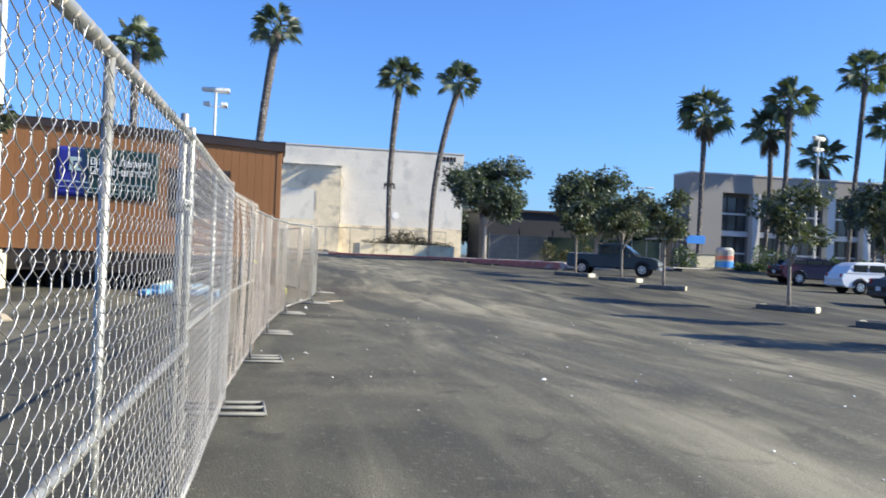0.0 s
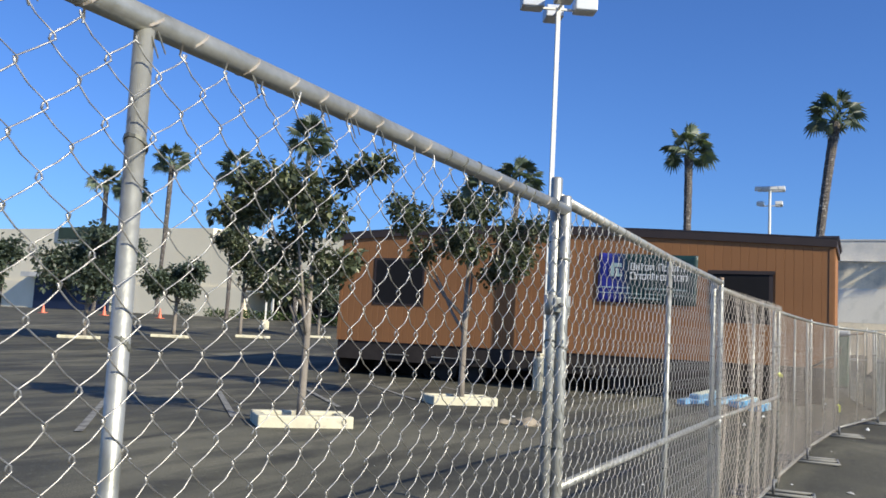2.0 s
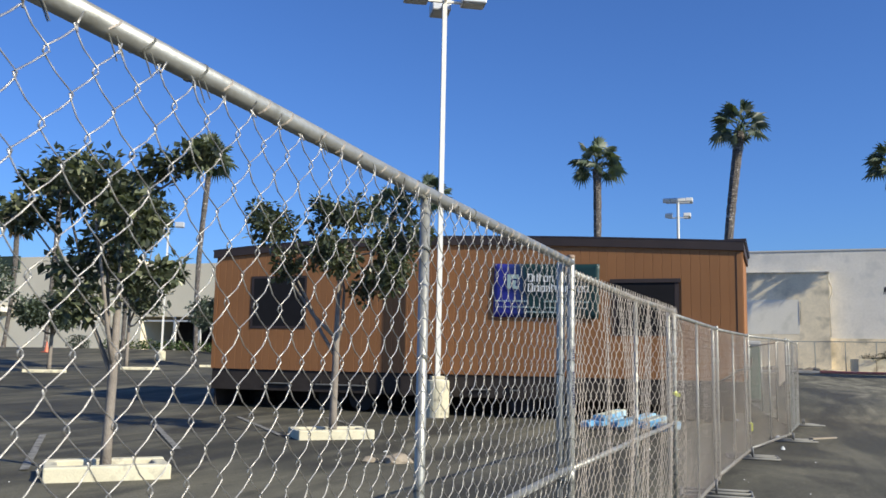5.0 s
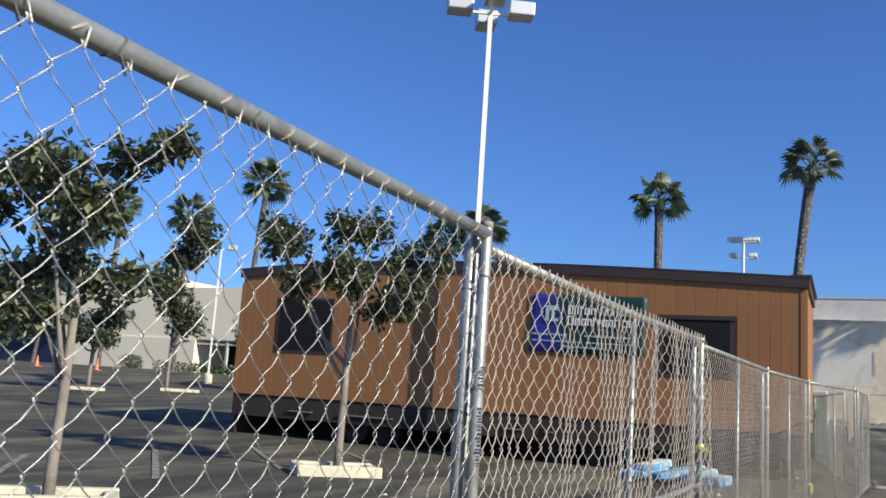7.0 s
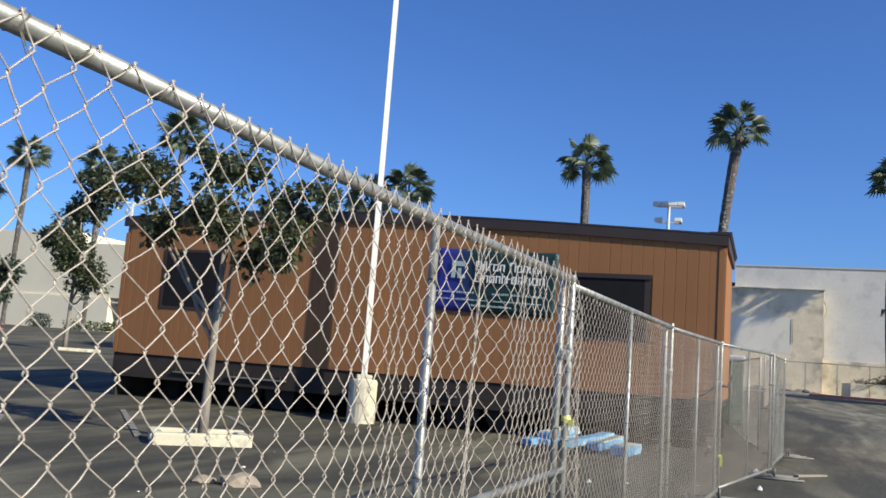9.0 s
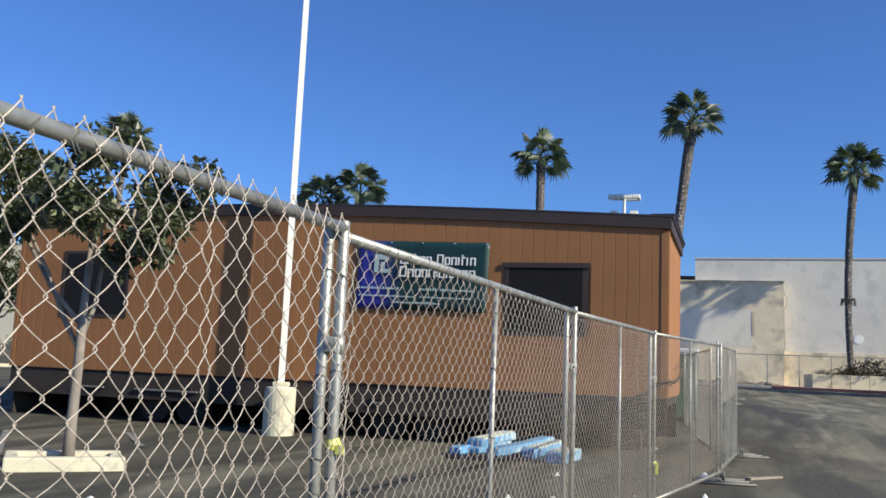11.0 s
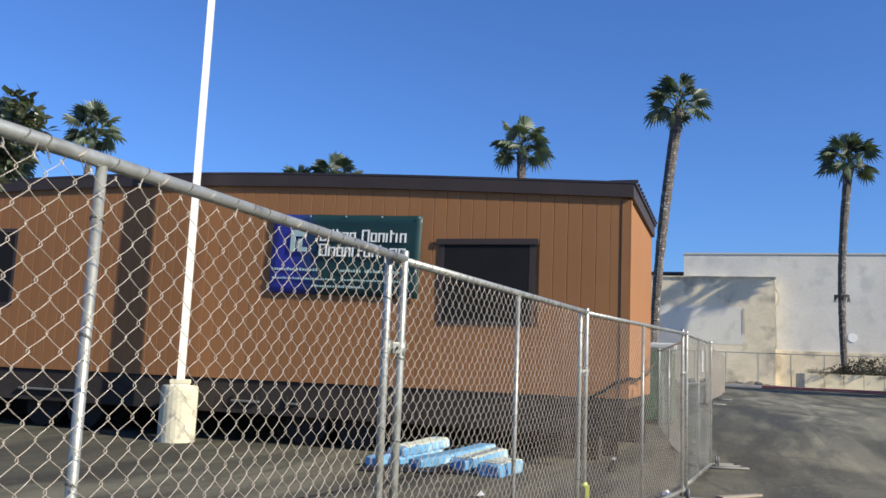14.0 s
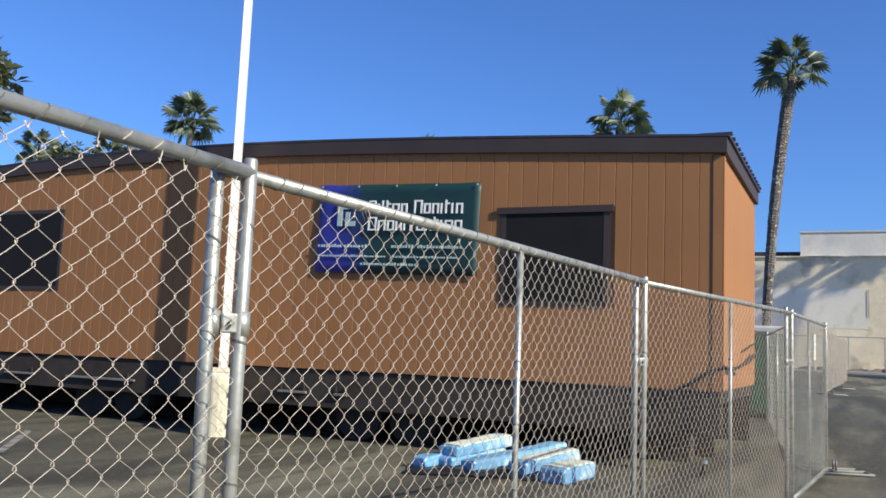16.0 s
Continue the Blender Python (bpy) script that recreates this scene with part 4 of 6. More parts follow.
def broadleaf(name, x, y, height, spread, trunk_h, leaves, size, seed, label, material=LEAF, trunk_r=0.07, clumps=10, group="trees", lean=0.0, squash=0.8, z_off=0.0, lobes=None, hang=0.12, bark=BARK):
    """Trunk, forked limbs and leaf rosettes gathered in lobes with gaps between them."""
    rng = random.Random(seed)
    t = thing(name, label, "tree", pose(x, y, ground_z(x, y) + z_off, 0, 0, 0), group)
    bm = bmesh.new()
    top = Vector((lean, 0.03, trunk_h))
    tube(bm, [(0, 0, -0.05), (lean * 0.2, 0.01, trunk_h * 0.3), (lean * 0.6, 0.03, trunk_h * 0.7), tuple(top), (lean * 1.1, 0.06, trunk_h + (height - trunk_h) * 0.5)],
         [trunk_r * 1.25, trunk_r, trunk_r * 0.92, trunk_r * 0.85, trunk_r * 0.3], 10)
    if lobes is None:
        lobes, mid = [], (height + trunk_h) / 2
        for k in range(clumps):
            a = k * 2.4 + rng.uniform(-0.5, 0.5)
            r = spread * rng.uniform(0.30, 0.46)
            h = trunk_h + r * squash * 0.7 + (height - trunk_h - 1.6 * r * squash) * ((k * 0.618 + rng.uniform(-0.1, 0.1)) % 1.0)
            u = (h - mid) / ((height - trunk_h) / 2)
            rad = max(0.0, spread * math.sqrt(max(0.15, 1 - 0.8 * u * u)) - r * 0.8) * rng.uniform(0.45, 1.0)
            lobes.append((lean + math.cos(a) * rad, math.sin(a) * rad, h, r))
    total = sum(l[3] ** 2 for l in lobes)
    verts, faces, limbs = [], [], []
    for lx, ly, lz, lr in lobes:
        c = Vector((lx, ly, lz))
        r0 = trunk_r * 0.55
        if len(limbs) < 4:
            start = top - Vector((0, 0, rng.uniform(0.0, 0.30) * trunk_h))
        else:
            # side branches leave the nearest main limb
            start = min((q for l in limbs for q in l[1:4]), key=lambda q: (q - c).length + 0.6 * max(0.0, q.z - c.z))
            r0 = trunk_r * 0.34
        bow = Vector((rng.uniform(-0.12, 0.12), rng.uniform(-0.12, 0.12), -0.10)) * spread
        path = [start + (c - start) * u + bow * math.sin(u * math.pi) + Vector((0, 0, 0.16 * spread * math.sin(u * math.pi) * (u - 0.5))) + 0.03 * spread * Vector((noise.noise((u * 5, lx, 1)), noise.noise((u * 5, ly, 7)), 0)) for u in (0, 0.25, 0.5, 0.75, 1)]
        limbs.append(path)
        tube(bm, [tuple(q) for q in path], [r0, r0 * 0.85, r0 * 0.65, r0 * 0.45, r0 * 0.25], 6)
        for _ in range(max(4, int(leaves / 13 * lr * lr / total))):
            v = Vector((rng.gauss(0, 1), rng.gauss(0, 1), rng.gauss(0, 1))).normalized()
            v = c + Vector((v.x, v.y, v.z * squash)) * lr * rng.uniform(0.35, 1.12)
            if rng.random() < 0.35:
                tube(bm, [tuple(c + (v - c) * 0.1), tuple(v)], [trunk_r * 0.12, trunk_r * 0.06], 3, False)
            blob_leaves(verts, faces, v, size * 0.55, 13, size, rng, 0.9, hang)
    part("trunk", bm, bark, t, smooth=True)
    part("crown", raw_mesh("crown", verts, faces, material), None, t)
    return t


def palm_crown_mesh(seed, fronds=15, reach=1.0):
    """Round fan fronds on bare stalks, with gaps between them; each fan pleated and split at its tips."""
    rng = random.Random(seed)
    verts, faces = [], []
    for i in range(fronds):
        u = i / (fronds - 1)
        a = i * 2.39996 + rng.uniform(-0.3, 0.3)
        el = math.radians(82 - 108 * u ** 0.9 + rng.uniform(-10, 10))
        d = Vector((math.cos(a) * math.cos(el), math.sin(a) * math.cos(el), math.sin(el)))
        side = Vector((-math.sin(a), math.cos(a), 0))
        hub = d * reach * rng.uniform(0.85, 1.12) + Vector((0, 0, 0.32 - 0.10 * math.cos(el)))
        b = len(verts)
        up = side.cross(d)
        verts += [side * 0.04, side * -0.04, hub - side * 0.025, hub + side * 0.025, up * 0.04, up * -0.04, hub - up * 0.025, hub + up * 0.025]
        faces += [(b, b + 1, b + 2, b + 3), (b + 4, b + 5, b + 6, b + 7)]
        dd = (d + Vector((0, 0, -0.12 - 0.35 * u))).normalized()
        roll = math.radians(rng.uniform(-60, 60))
        nrm = side.cross(dd).normalized()
        wide = side * math.cos(roll) + nrm * math.sin(roll)
        nrm = wide.cross(dd).normalized()
        blade = reach * rng.uniform(0.70, 0.92)
        n = 21
        ring = []
        for k in range(2 * n + 1):
            f = math.radians(-140 + 280 * k / (2 * n))
            ln = blade * (0.78 + 0.22 * math.cos(f)) * (rng.uniform(0.90, 1.18) if k % 2 else 0.62)
            p = hub + (dd * math.cos(f) + wide * math.sin(f)) * ln + nrm * (0.04 if k % 2 else -0.04) * blade
            # the fan folds along its midrib and its tips hang
            p += nrm * 0.28 * ln * abs(math.sin(f))
            if k % 2:
                p.z -= ln * rng.uniform(0.04, 0.26)
            ring.append(p)
        b = len(verts)
        verts += [hub] + ring
        faces += [(b, b + k + 1, b + k + 2) for k in range(2 * n)]
    return raw_mesh("crown", verts, faces, FROND)


def palm_skirt_mesh(seed, count=26):
    rng = random.Random(seed)
    verts, faces = [], []
    for i in range(count):
        a = rng.uniform(0, 6.283)
        o = Vector((math.cos(a), math.sin(a), 0))
        s = Vector((-o.y, o.x, 0))
        top = o * 0.15 + Vector((0, 0, -0.1 - rng.random() * 0.5))
        for k in range(5):
            end = top + o * rng.uniform(0.15, 0.5) + s * rng.uniform(-0.25, 0.25) - Vector((0, 0, rng.uniform(0.5, 1.15)))
            b = len(verts)
            mid = (top + end) / 2 + o * 0.1
            verts += [top, mid + s * 0.035, end, mid - s * 0.035]
            faces += [(b, b + 1, b + 2), (b, b + 2, b + 3)]
    return raw_mesh("dry_fronds", verts, faces, FRONDDRY)


CROWNS = [palm_crown_mesh(11, 22), palm_crown_mesh(12, 17), palm_crown_mesh(13, 18)]
SKIRTS = [palm_skirt_mesh(21), palm_skirt_mesh(22, 18)]


def palm(x, y, top, size=1.0, shift=(0.0, 0.0), seed=0, skirt=True, bow=0.3, r=0.25, z0=None):
    """A tall fan palm; shift: how far its head stands from its foot."""
    rng = random.Random(seed)
    gz = ground_z(x, y) if z0 is None else z0
    t = thing("fan_palm", "tall slender fan palm with a green crown and bare trunk", "palm tree", pose(x, y, gz), "fan palms")
    n, pts, rad = 64, [], []
    h = top + 0.25 - gz
    for i in range(n + 1):
        u = i / n
        pts.append((shift[0] * u ** (1.9 if seed == 4 else 1.3) + bow * math.sin(u * 3.14) * math.cos(seed), shift[1] * u ** 1.3 + 0.06 * math.sin(u * 5 + seed), -0.1 + (h + 0.1) * u))
        rad.append(r * (1.3 - 0.3 * min(1, u * 14)) * (0.82 + 0.36 * u) * (1.0 + rng.uniform(-0.05, 0.07)) * (1 + 0.15 * max(0, u - 0.93) / 0.07))
    part("trunk", tube(bmesh.new(), pts, rad, 10), PALMBARK, t)
    m = Matrix.Translation(pts[-1]) @ Matrix.Rotation(rng.uniform(0, 6.28), 4, "Z") @ Matrix.Diagonal((size, size, size, 1))
    part("crown", CROWNS[seed % 3], None, t, at=m)
    if seed == 3:
        ring = bmesh.new()
        for i in range(14):
            a, c = i * 0.449, Vector(pts[27])
            o = Vector((math.cos(a), math.sin(a), 0))
            tube(ring, [tuple(c + o * r * 0.9), tuple(c + o * (r + 0.16) + Vector((0, 0, 0.08))), tuple(c + o * (r + rng.uniform(0.14, 0.24)) - Vector((0, 0, rng.uniform(0.15, 0.4))))], [0.05, 0.06, 0.02], 5)
        part("fibre_collar", ring, PALMBARK, t, "dark collar of old leaf bases round the trunk")
    if skirt:
        part("dry_fronds", SKIRTS[seed % 2], None, t, "brown hanging dry fronds", at=m)
    return t


PALMS = [(-9.6, 55.7, 13.55, 1.05, (0.3, 0), 1),
         (-1.45, 50.1, 13.95, 0.92, (1.1, 0), 2),
         (8.88, 65.6, 14.42, 1.08, (0.35, 0), 3),
         (12.36, 66.6, 14.68, 1.13, (1.85, 0), 4),
         (31.9, 59, 12.2, 1.25, (0.2, 0), 5),
         (38.0, 60, 11.6, 1.2, (0.2, 0), 6),
         (37.9, 58, 13.5, 1.2, (0.7, 0), 7),
         (45.5, 60, 16.5, 1.3, (1.0, 0), 8),
         (48.8, 60, 12.6, 1.2, (0.2, 0), 9),
         (44.0, 62, 9.8, 1.2, (0.2, 0), 10),
         (-53.2, 55, 14.3, 0.95, (0.4, 0), 11),
         (-57.6, 55, 11.8, 0.95, (0.5, 0), 12),
         (-60.6, 55, 12.7, 0.95, (0.4, 0), 13),
         (-46.6, 56, 13.45, 1.1, (0.2, 0), 14),
         (-39.4, 55.5, 15.45, 1.2, (0.4, 0), 15),
         (-21.8, 57, 12.0, 1.1, (0.2, 0), 16),
         (-24.4, 57, 11.3, 1.1, (0.2, 0), 17)]
for x, y, top, size, shift, seed in PALMS:
    palm(x, y, top, size * 1.08, shift, seed, skirt=seed in (5, 6, 10, 12), r=0.225 if seed in (1, 2, 3, 4) else 0.185)


def planter_ring(x, y, rz, lx=1.32, ly=0.85, label="cream-painted concrete tree planter kerb on the asphalt", sides=CONCRETE):
    t = thing("tree_planter", label, "planter", pose(x, y, ground_z(x, y), 0, 0, rz), "tree planters")
    w, h = 0.15, 0.16
    for y0 in (-ly / 2, ly / 2 - w):
        part("kerb_block", boxed(-lx / 2, lx / 2, y0, y0 + w, -0.03, h, 0.02), sides, t)
    for x0 in (-lx / 2, lx / 2 - w):
        part("end_block", boxed(x0, x0 + w, -ly / 2 + w + 0.006, ly / 2 - w - 0.006, -0.03, h - 0.012, 0.02), CONCRETE, t)
    bm = bmesh.new()
    bmesh.ops.create_grid(bm, x_segments=8, y_segments=5, size=0.5, matrix=Matrix.Translation((0, 0, 0.07)) @ Matrix.Diagonal((lx - 0.28, ly - 0.28, 1, 1)))
    for v in bm.verts:
        v.co.z += 0.02 * noise.noise(v.co * 7)
    part("soil", bm, SOIL, t)
    return t


broadleaf("lot_tree", -6.3, 8.0, 3.95, 1.15, 1.55, 4300, 0.135, 31, "young glossy-leaved lot tree in a concrete planter", group="lot trees", trunk_r=0.056,
          lobes=[(-1.05, 0.2, 3.55, 0.41), (-1.3, -0.2, 3.05, 0.34), (-0.5, 0.4, 3.25, 0.47), (-0.1, -0.4, 3.4, 0.38), (0.45, 0.2, 3.6, 0.32), (0.98, 0.1, 3.66, 0.24), (0.35, -0.3, 2.9, 0.36), (-0.45, 0.0, 2.5, 0.41), (0.2, 0.3, 2.35, 0.36), (-0.25, -0.3, 2.0, 0.29)])
planter_ring(-6.28, 8.0, 44)
broadleaf("lot_tree", -6.35, 13.7, 4.25, 1.5, 1.75, 5400, 0.135, 32, "young glossy-leaved lot tree in a concrete planter", group="lot trees", trunk_r=0.065,
          lobes=[(-1.7, 0.2, 4.0, 0.32), (-1.2, -0.3, 3.65, 0.41), (-0.4, 0.3, 3.98, 0.38), (0.3, -0.1, 3.9, 0.38), (0.95, 0.3, 3.45, 0.43), (1.2, -0.3, 2.85, 0.38), (-0.5, 0.5, 3.35, 0.43), (0.15, -0.5, 3.15, 0.43), (0.65, 0.1, 2.65, 0.38), (1.55, 0.1, 3.55, 0.25), (-0.85, -0.3, 3.05, 0.32)])
planter_ring(-6.35, 13.65, 42)
for x, y, rz, h, sp, seed in ((14.75, 31.6, -45, 3.9, 1.35, 41), (14.85, 27.6, -30, 3.9, 1.3, 42), (15.5, 20.2, -44, 4.0, 1.35, 43), (14.7, 14.4, -44, 4.0, 1.35, 44), (13.9, 9.2, -44, 4.0, 1.35, 46), (13.7, 34.5, -45, 3.6, 1.2, 45)):
    broadleaf("lot_tree", x, y, h, sp, 1.75, 2700, 0.17, seed, "slender lot tree with sparse glossy leaves in a low planter", group="lot trees", trunk_r=0.055, clumps=8)
    # the long sides face away from the sun; their shade is in the colour
    planter_ring(x, y, rz, 1.7, 0.9, "concrete tree planter kerb with sides coloured dark for shade and cream ends", DARKCONC)

# ---------------------------------------------------------------- blue bundles, rubble, litter
HEAP = Matrix.Translation((-1.75, 18.15, 0)) @ Matrix.Rotation(radians(20), 4, "Z")
for i, (r, d, z, ln, wd, ht, rz, sheet) in enumerate(((-0.46, 0.95, 0.04, 1.05, 0.30, 0.13, 74, 0), (-0.80, 0.80, 0.04, 0.9, 0.24, 0.12, 70, 0), (-0.38, 1.0, 0.155, 1.08, 0.28, 0.13, 73, 1), (-0.10, 0.60, 0.05, 1.0, 0.24, 0.13, 69, 0),
                                                        (0.42, 1.15, 0.05, 1.05, 0.27, 0.17, 74, 0), (0.54, 0.62, 0.04, 1.1, 0.26, 0.16, 73, 1), (0.80, 0.14, 0.0, 0.72, 0.32, 0.17, 78, 1))):
    at = HEAP @ Matrix.Translation((r * 0.87, d, 0))
    gx0, gy0 = at.translation.x, at.translation.y
    b = thing("blue_bundle", "blue plastic-wrapped block with a pale top on the asphalt" if sheet else "blue plastic-wrapped block lying in a heap on the asphalt", "bundle", pose(gx0, gy0, z + ground_z(gx0, gy0), 0, -1.5 if i == 6 else -4.5, rz), "blue bundles")
    bm = boxed(-ln / 2, ln / 2, -wd / 2, wd / 2, 0.0, ht, 0.03)
    bmesh.ops.subdivide_edges(bm, edges=[e for e in bm.edges if e.calc_length() > 0.2], cuts=7, use_grid_fill=True)
    for v in bm.verts:
        u = v.co.copy()
        fold = noise.noise(Vector((u.x * 6, u.y * 16, u.z * 16 + i)))
        v.co.x += 0.018 * noise.noise(u * 7 + Vector((i * 3.1, 0, 0))) + 0.014 * fold
        v.co.y += 0.024 * noise.noise(u * 5 + Vector((0, i * 2.7, 4)))
        if u.z > 0.04:
            v.co.z += 0.012 * fold + 0.010 * noise.noise(u * 4 + Vector((i, 8, 0)))
    part("wrap", bm, BLUEWRAP, b)
    # some blocks get a thin paler slab on top
    if sheet:
        bm = bmesh.new()
        bmesh.ops.create_grid(bm, x_segments=14, y_segments=7, size=0.5, matrix=Matrix.Translation((0.02, 0, ht + 0.012)) @ Matrix.Diagonal((ln * 0.9, wd * 0.92, 1, 1)))
        for v in bm.verts:
            v.co.z += 0.010 * noise.noise(v.co * 9 + Vector((i, 0, 3))) - 0.02 * max(0.0, abs(v.co.y) / wd * 2 - 0.7)
        ex = bmesh.ops.extrude_face_region(bm, geom=bm.faces[:])
        bmesh.ops.translate(bm, vec=(0, 0, -0.012), verts=[v for v in ex["geom"] if isinstance(v, bmesh.types.BMVert)])
        bmesh.ops.recalc_face_normals(bm, faces=bm.faces)
        part("top_sheet", bm, PALESHEET, b, "pale top sheet")


# The sheet's blackness also stands in for the shadow beneath the blocks.
tarp = thing("plastic_sheet", "crumpled black plastic sheet, also standing in for shadow under the blue blocks", "plastic sheet", HEAP @ Matrix.Translation((-0.20, 0.62, 0)))
bm = bmesh.new()
bmesh.ops.create_grid(bm, x_segments=40, y_segments=28, size=0.5, matrix=Matrix.Diagonal((1.75, 1.25, 1, 1)))
base_z = ground_z(-2.1, 18.65)
for v in bm.verts:
    edge_fall = max(0.0, 1 - (abs(v.co.x) / 0.875) ** 3) * max(0.0, 1 - (abs(v.co.y) / 0.625) ** 3)
    v.co.z = base_z + 0.004 + edge_fall * (0.03 + 0.10 * abs(noise.noise(v.co * 4 + Vector((0, 9, 0)))))
    v.co.x += 0.12 * noise.noise(v.co * 3)
    v.co.y += 0.12 * noise.noise(v.co * 3 + Vector((5, 0, 0)))
part("sheet", bm, BLACKPLASTIC, tarp)


def chunk(x, y, size, seed, material, label, name="concrete_chunk", cat="rubble"):
    rng = random.Random(seed)
    t = thing(name, label, cat, pose(x, y, ground_z(x, y), 0, 0, rng.uniform(0, 180)), name + "s")
    bm = bmesh.new()
    bmesh.ops.create_icosphere(bm, subdivisions=2, radius=size)
    for v in bm.verts:
        v.co *= 1 + 0.5 * noise.noise(v.co * (2.2 / size) * 0.6 + Vector((seed, 0, 0)))
        v.co.x *= 1.6
        v.co.z = max(v.co.z * 0.8, -0.25 * size) + 0.22 * size
    part("lump", bm, material, t)
    return t


chunk(-3.88, 10.8, 0.13, 3, TIMBER, "broken tan concrete chunk on the asphalt")
chunk(-4.25, 10.72, 0.07, 4, TIMBER, "small broken tan concrete chunk on the asphalt")
rng = random.Random(77)
for i in range(130):
    if i < 90:
        x, y = rng.uniform(0.6, 7.5), rng.uniform(-2.5, 14)
    else:
        x, y = rng.uniform(-7, 0.9), rng.uniform(4, 19)
    s = rng.uniform(0.006, 0.018) if i % 11 else rng.uniform(0.022, 0.04)
    l = new("litter_scrap", raw_mesh("litter_scrap", [(-s, -s * 0.5, 0.004), (s, -s * 0.6, 0.006), (s * 0.8, s * 0.6, 0.004 + s * 0.3), (-s * 0.9, s * 0.5, 0.006), (0, 0, 0.008 + s * 0.5)], [(0, 1, 4), (1, 2, 4), (2, 3, 4), (3, 0, 4), (3, 2, 1, 0)], LITTER if i % 3 else GREYCONC))
    l.matrix_basis = pose(x, y, ground_z(x, y), 0, 0, rng.uniform(0, 360))
    tagged(l, "tiny pale scrap of litter on the asphalt", "litter", "litter scraps")
for x, y, s in ((0.95, 17.9, 0.10), (1.0, 15.6, 0.07), (-0.9, 16.6, 0.08), (-1.0, 14.2, 0.06)):
    l = new("paper_scrap", raw_mesh("paper_scrap", [(-s, -s * 0.4, 0.01), (s, -s * 0.5, 0.02), (s * 0.9, s * 0.5, 0.03), (-s * 0.8, s * 0.4, 0.015), (0, 0, 0.07)], [(0, 1, 4), (1, 2, 4), (2, 3, 4), (3, 0, 4), (3, 2, 1, 0)], LITTER))
    l.matrix_basis = pose(x, y, ground_z(x, y), 0, 0, x * 90)
    tagged(l, "crumpled white paper scrap on the asphalt", "litter", "paper scraps")
b = thing("loose_board", "tan timber offcut lying beside a fence stand", "board", pose(1.75, 18.2, ground_z(1.75, 18.2), 0, 0, 50))
part("plank", boxed(-0.35, 0.35, -0.05, 0.05, 0.0, 0.03, 0.004), TIMBER, b)

# ---------------------------------------------------------------- far wall and its planting
PZ = 1.05
pave = bmesh.new()
edge = [(-26, 64.2), (4, 63.0), (9, 61.6), (12.1, 57.6), (14.6, 52), (17.5, 47.2), (23.5, 45.5), (27.5, 48.5), (27.5, 80), (-26, 80)]
top = [pave.verts.new((x, y, PZ)) for x, y in edge]
pave.faces.new(top)
ex = bmesh.ops.extrude_face_region(pave, geom=pave.faces[:])
bmesh.ops.translate(pave, vec=(0, 0, -1.2), verts=[v for v in ex["geom"] if isinstance(v, bmesh.types.BMVert)])
bmesh.ops.recalc_face_normals(pave, faces=pave.faces)
pv = part("pavement", pave, GREYCONC, None)
tagged(pv, "pale concrete pavement before the grey wall", "pavement", kind="structure")
kerb = thing("kerb", "worn red-painted concrete kerb along the pavement", "kerb", pose(0, 0, 0), kind="structure")
for (xa, ya), (xb, yb) in zip(edge[:7], edge[1:8]):
    n = max(1, int(math.hypot(xb - xa, yb - ya) / 3))
    for k in range(n):
        p = Vector((xa + (xb - xa) * k / n, ya + (yb - ya) * k / n))
        q = Vector((xa + (xb - xa) * (k + 1) / n, ya + (yb - ya) * (k + 1) / n))
        d = q - p
        gz = ground_z(*((p + q) / 2))
        part("gutter_strip", boxed(0.0, d.length + 0.02, -0.75, -0.165, gz - 0.2, gz + 0.035, 0.01), GUTTER, kerb, at=Matrix.Translation((p.x, p.y, 0)) @ Matrix.Rotation(math.atan2(d.y, d.x), 4, "Z"))
        part("kerb_stone", boxed(0.01, d.length - 0.01, -0.16, -0.004, gz - 0.1, PZ + 0.03, 0.02), REDPAINT if -4 < xa < 15.5 else GREYCONC, kerb, at=Matrix.Translation((p.x, p.y, 0)) @ Matrix.Rotation(math.atan2(d.y, d.x), 4, "Z"))

hall = thing("warehouse", "large blank grey tilt-up warehouse with a tan annex", "building", Matrix.Translation((-0.008, 0.078, -0.027)) @ Matrix.Diagonal((1.02, 1.02, 1.02, 1)))
part("wall", boxed(-0.8, 15.6, 70.0, 90, 0.5, 9.85), WALLGREY, hall, "blank grey painted concrete wall")
part("parapet_cap", boxed(-0.85, 15.65, 69.95, 70.6, 9.85, 9.95), WALLPATCH, hall)
part("low_wing", boxed(-26, -0.81, 71.5, 90, 0.5, 8.2), WALLGREY, hall)
part("low_wing_fascia", boxed(-26, -0.82, 71.2, 71.48, 8.2, 8.75), TRIMBROWN, hall)
part("annex", boxed(-8.0, 5.1, 69.2, 69.98, 0.5, 8.15), WALLTAN, hall, "tan stucco annex face")
part("annex_patch", boxed(-7.9, 3.05, 69.188, 69.1985, 3.66, 6.2), ANNEXGREY, hall, "pale grey repainted patch")
part("annex_cap", boxed(-8.0, 5.15, 69.1, 69.98, 8.152, 8.24), WALLTAN, hall)
part("band", boxed(5.11, 15.6, 69.9, 69.996, 0.6, 3.4), WALLTAN, hall, "rough tan lower band")
part("pipe", tube(bmesh.new(), [(5.16, 69.86, 3.5), (5.16, 69.86, 6.3), (5.34, 69.86, 6.7), (5.34, 69.86, 7.1), (5.16, 69.86, 7.5), (5.12, 69.86, 8.1)], 0.045, 8), GREYCONC, hall, smooth=True)
part("pipe", tube(bmesh.new(), [(3.13, 69.16, 4.4), (3.13, 69.16, 6.1)], 0.018, 8), DARKSTEEL, hall, smooth=True)
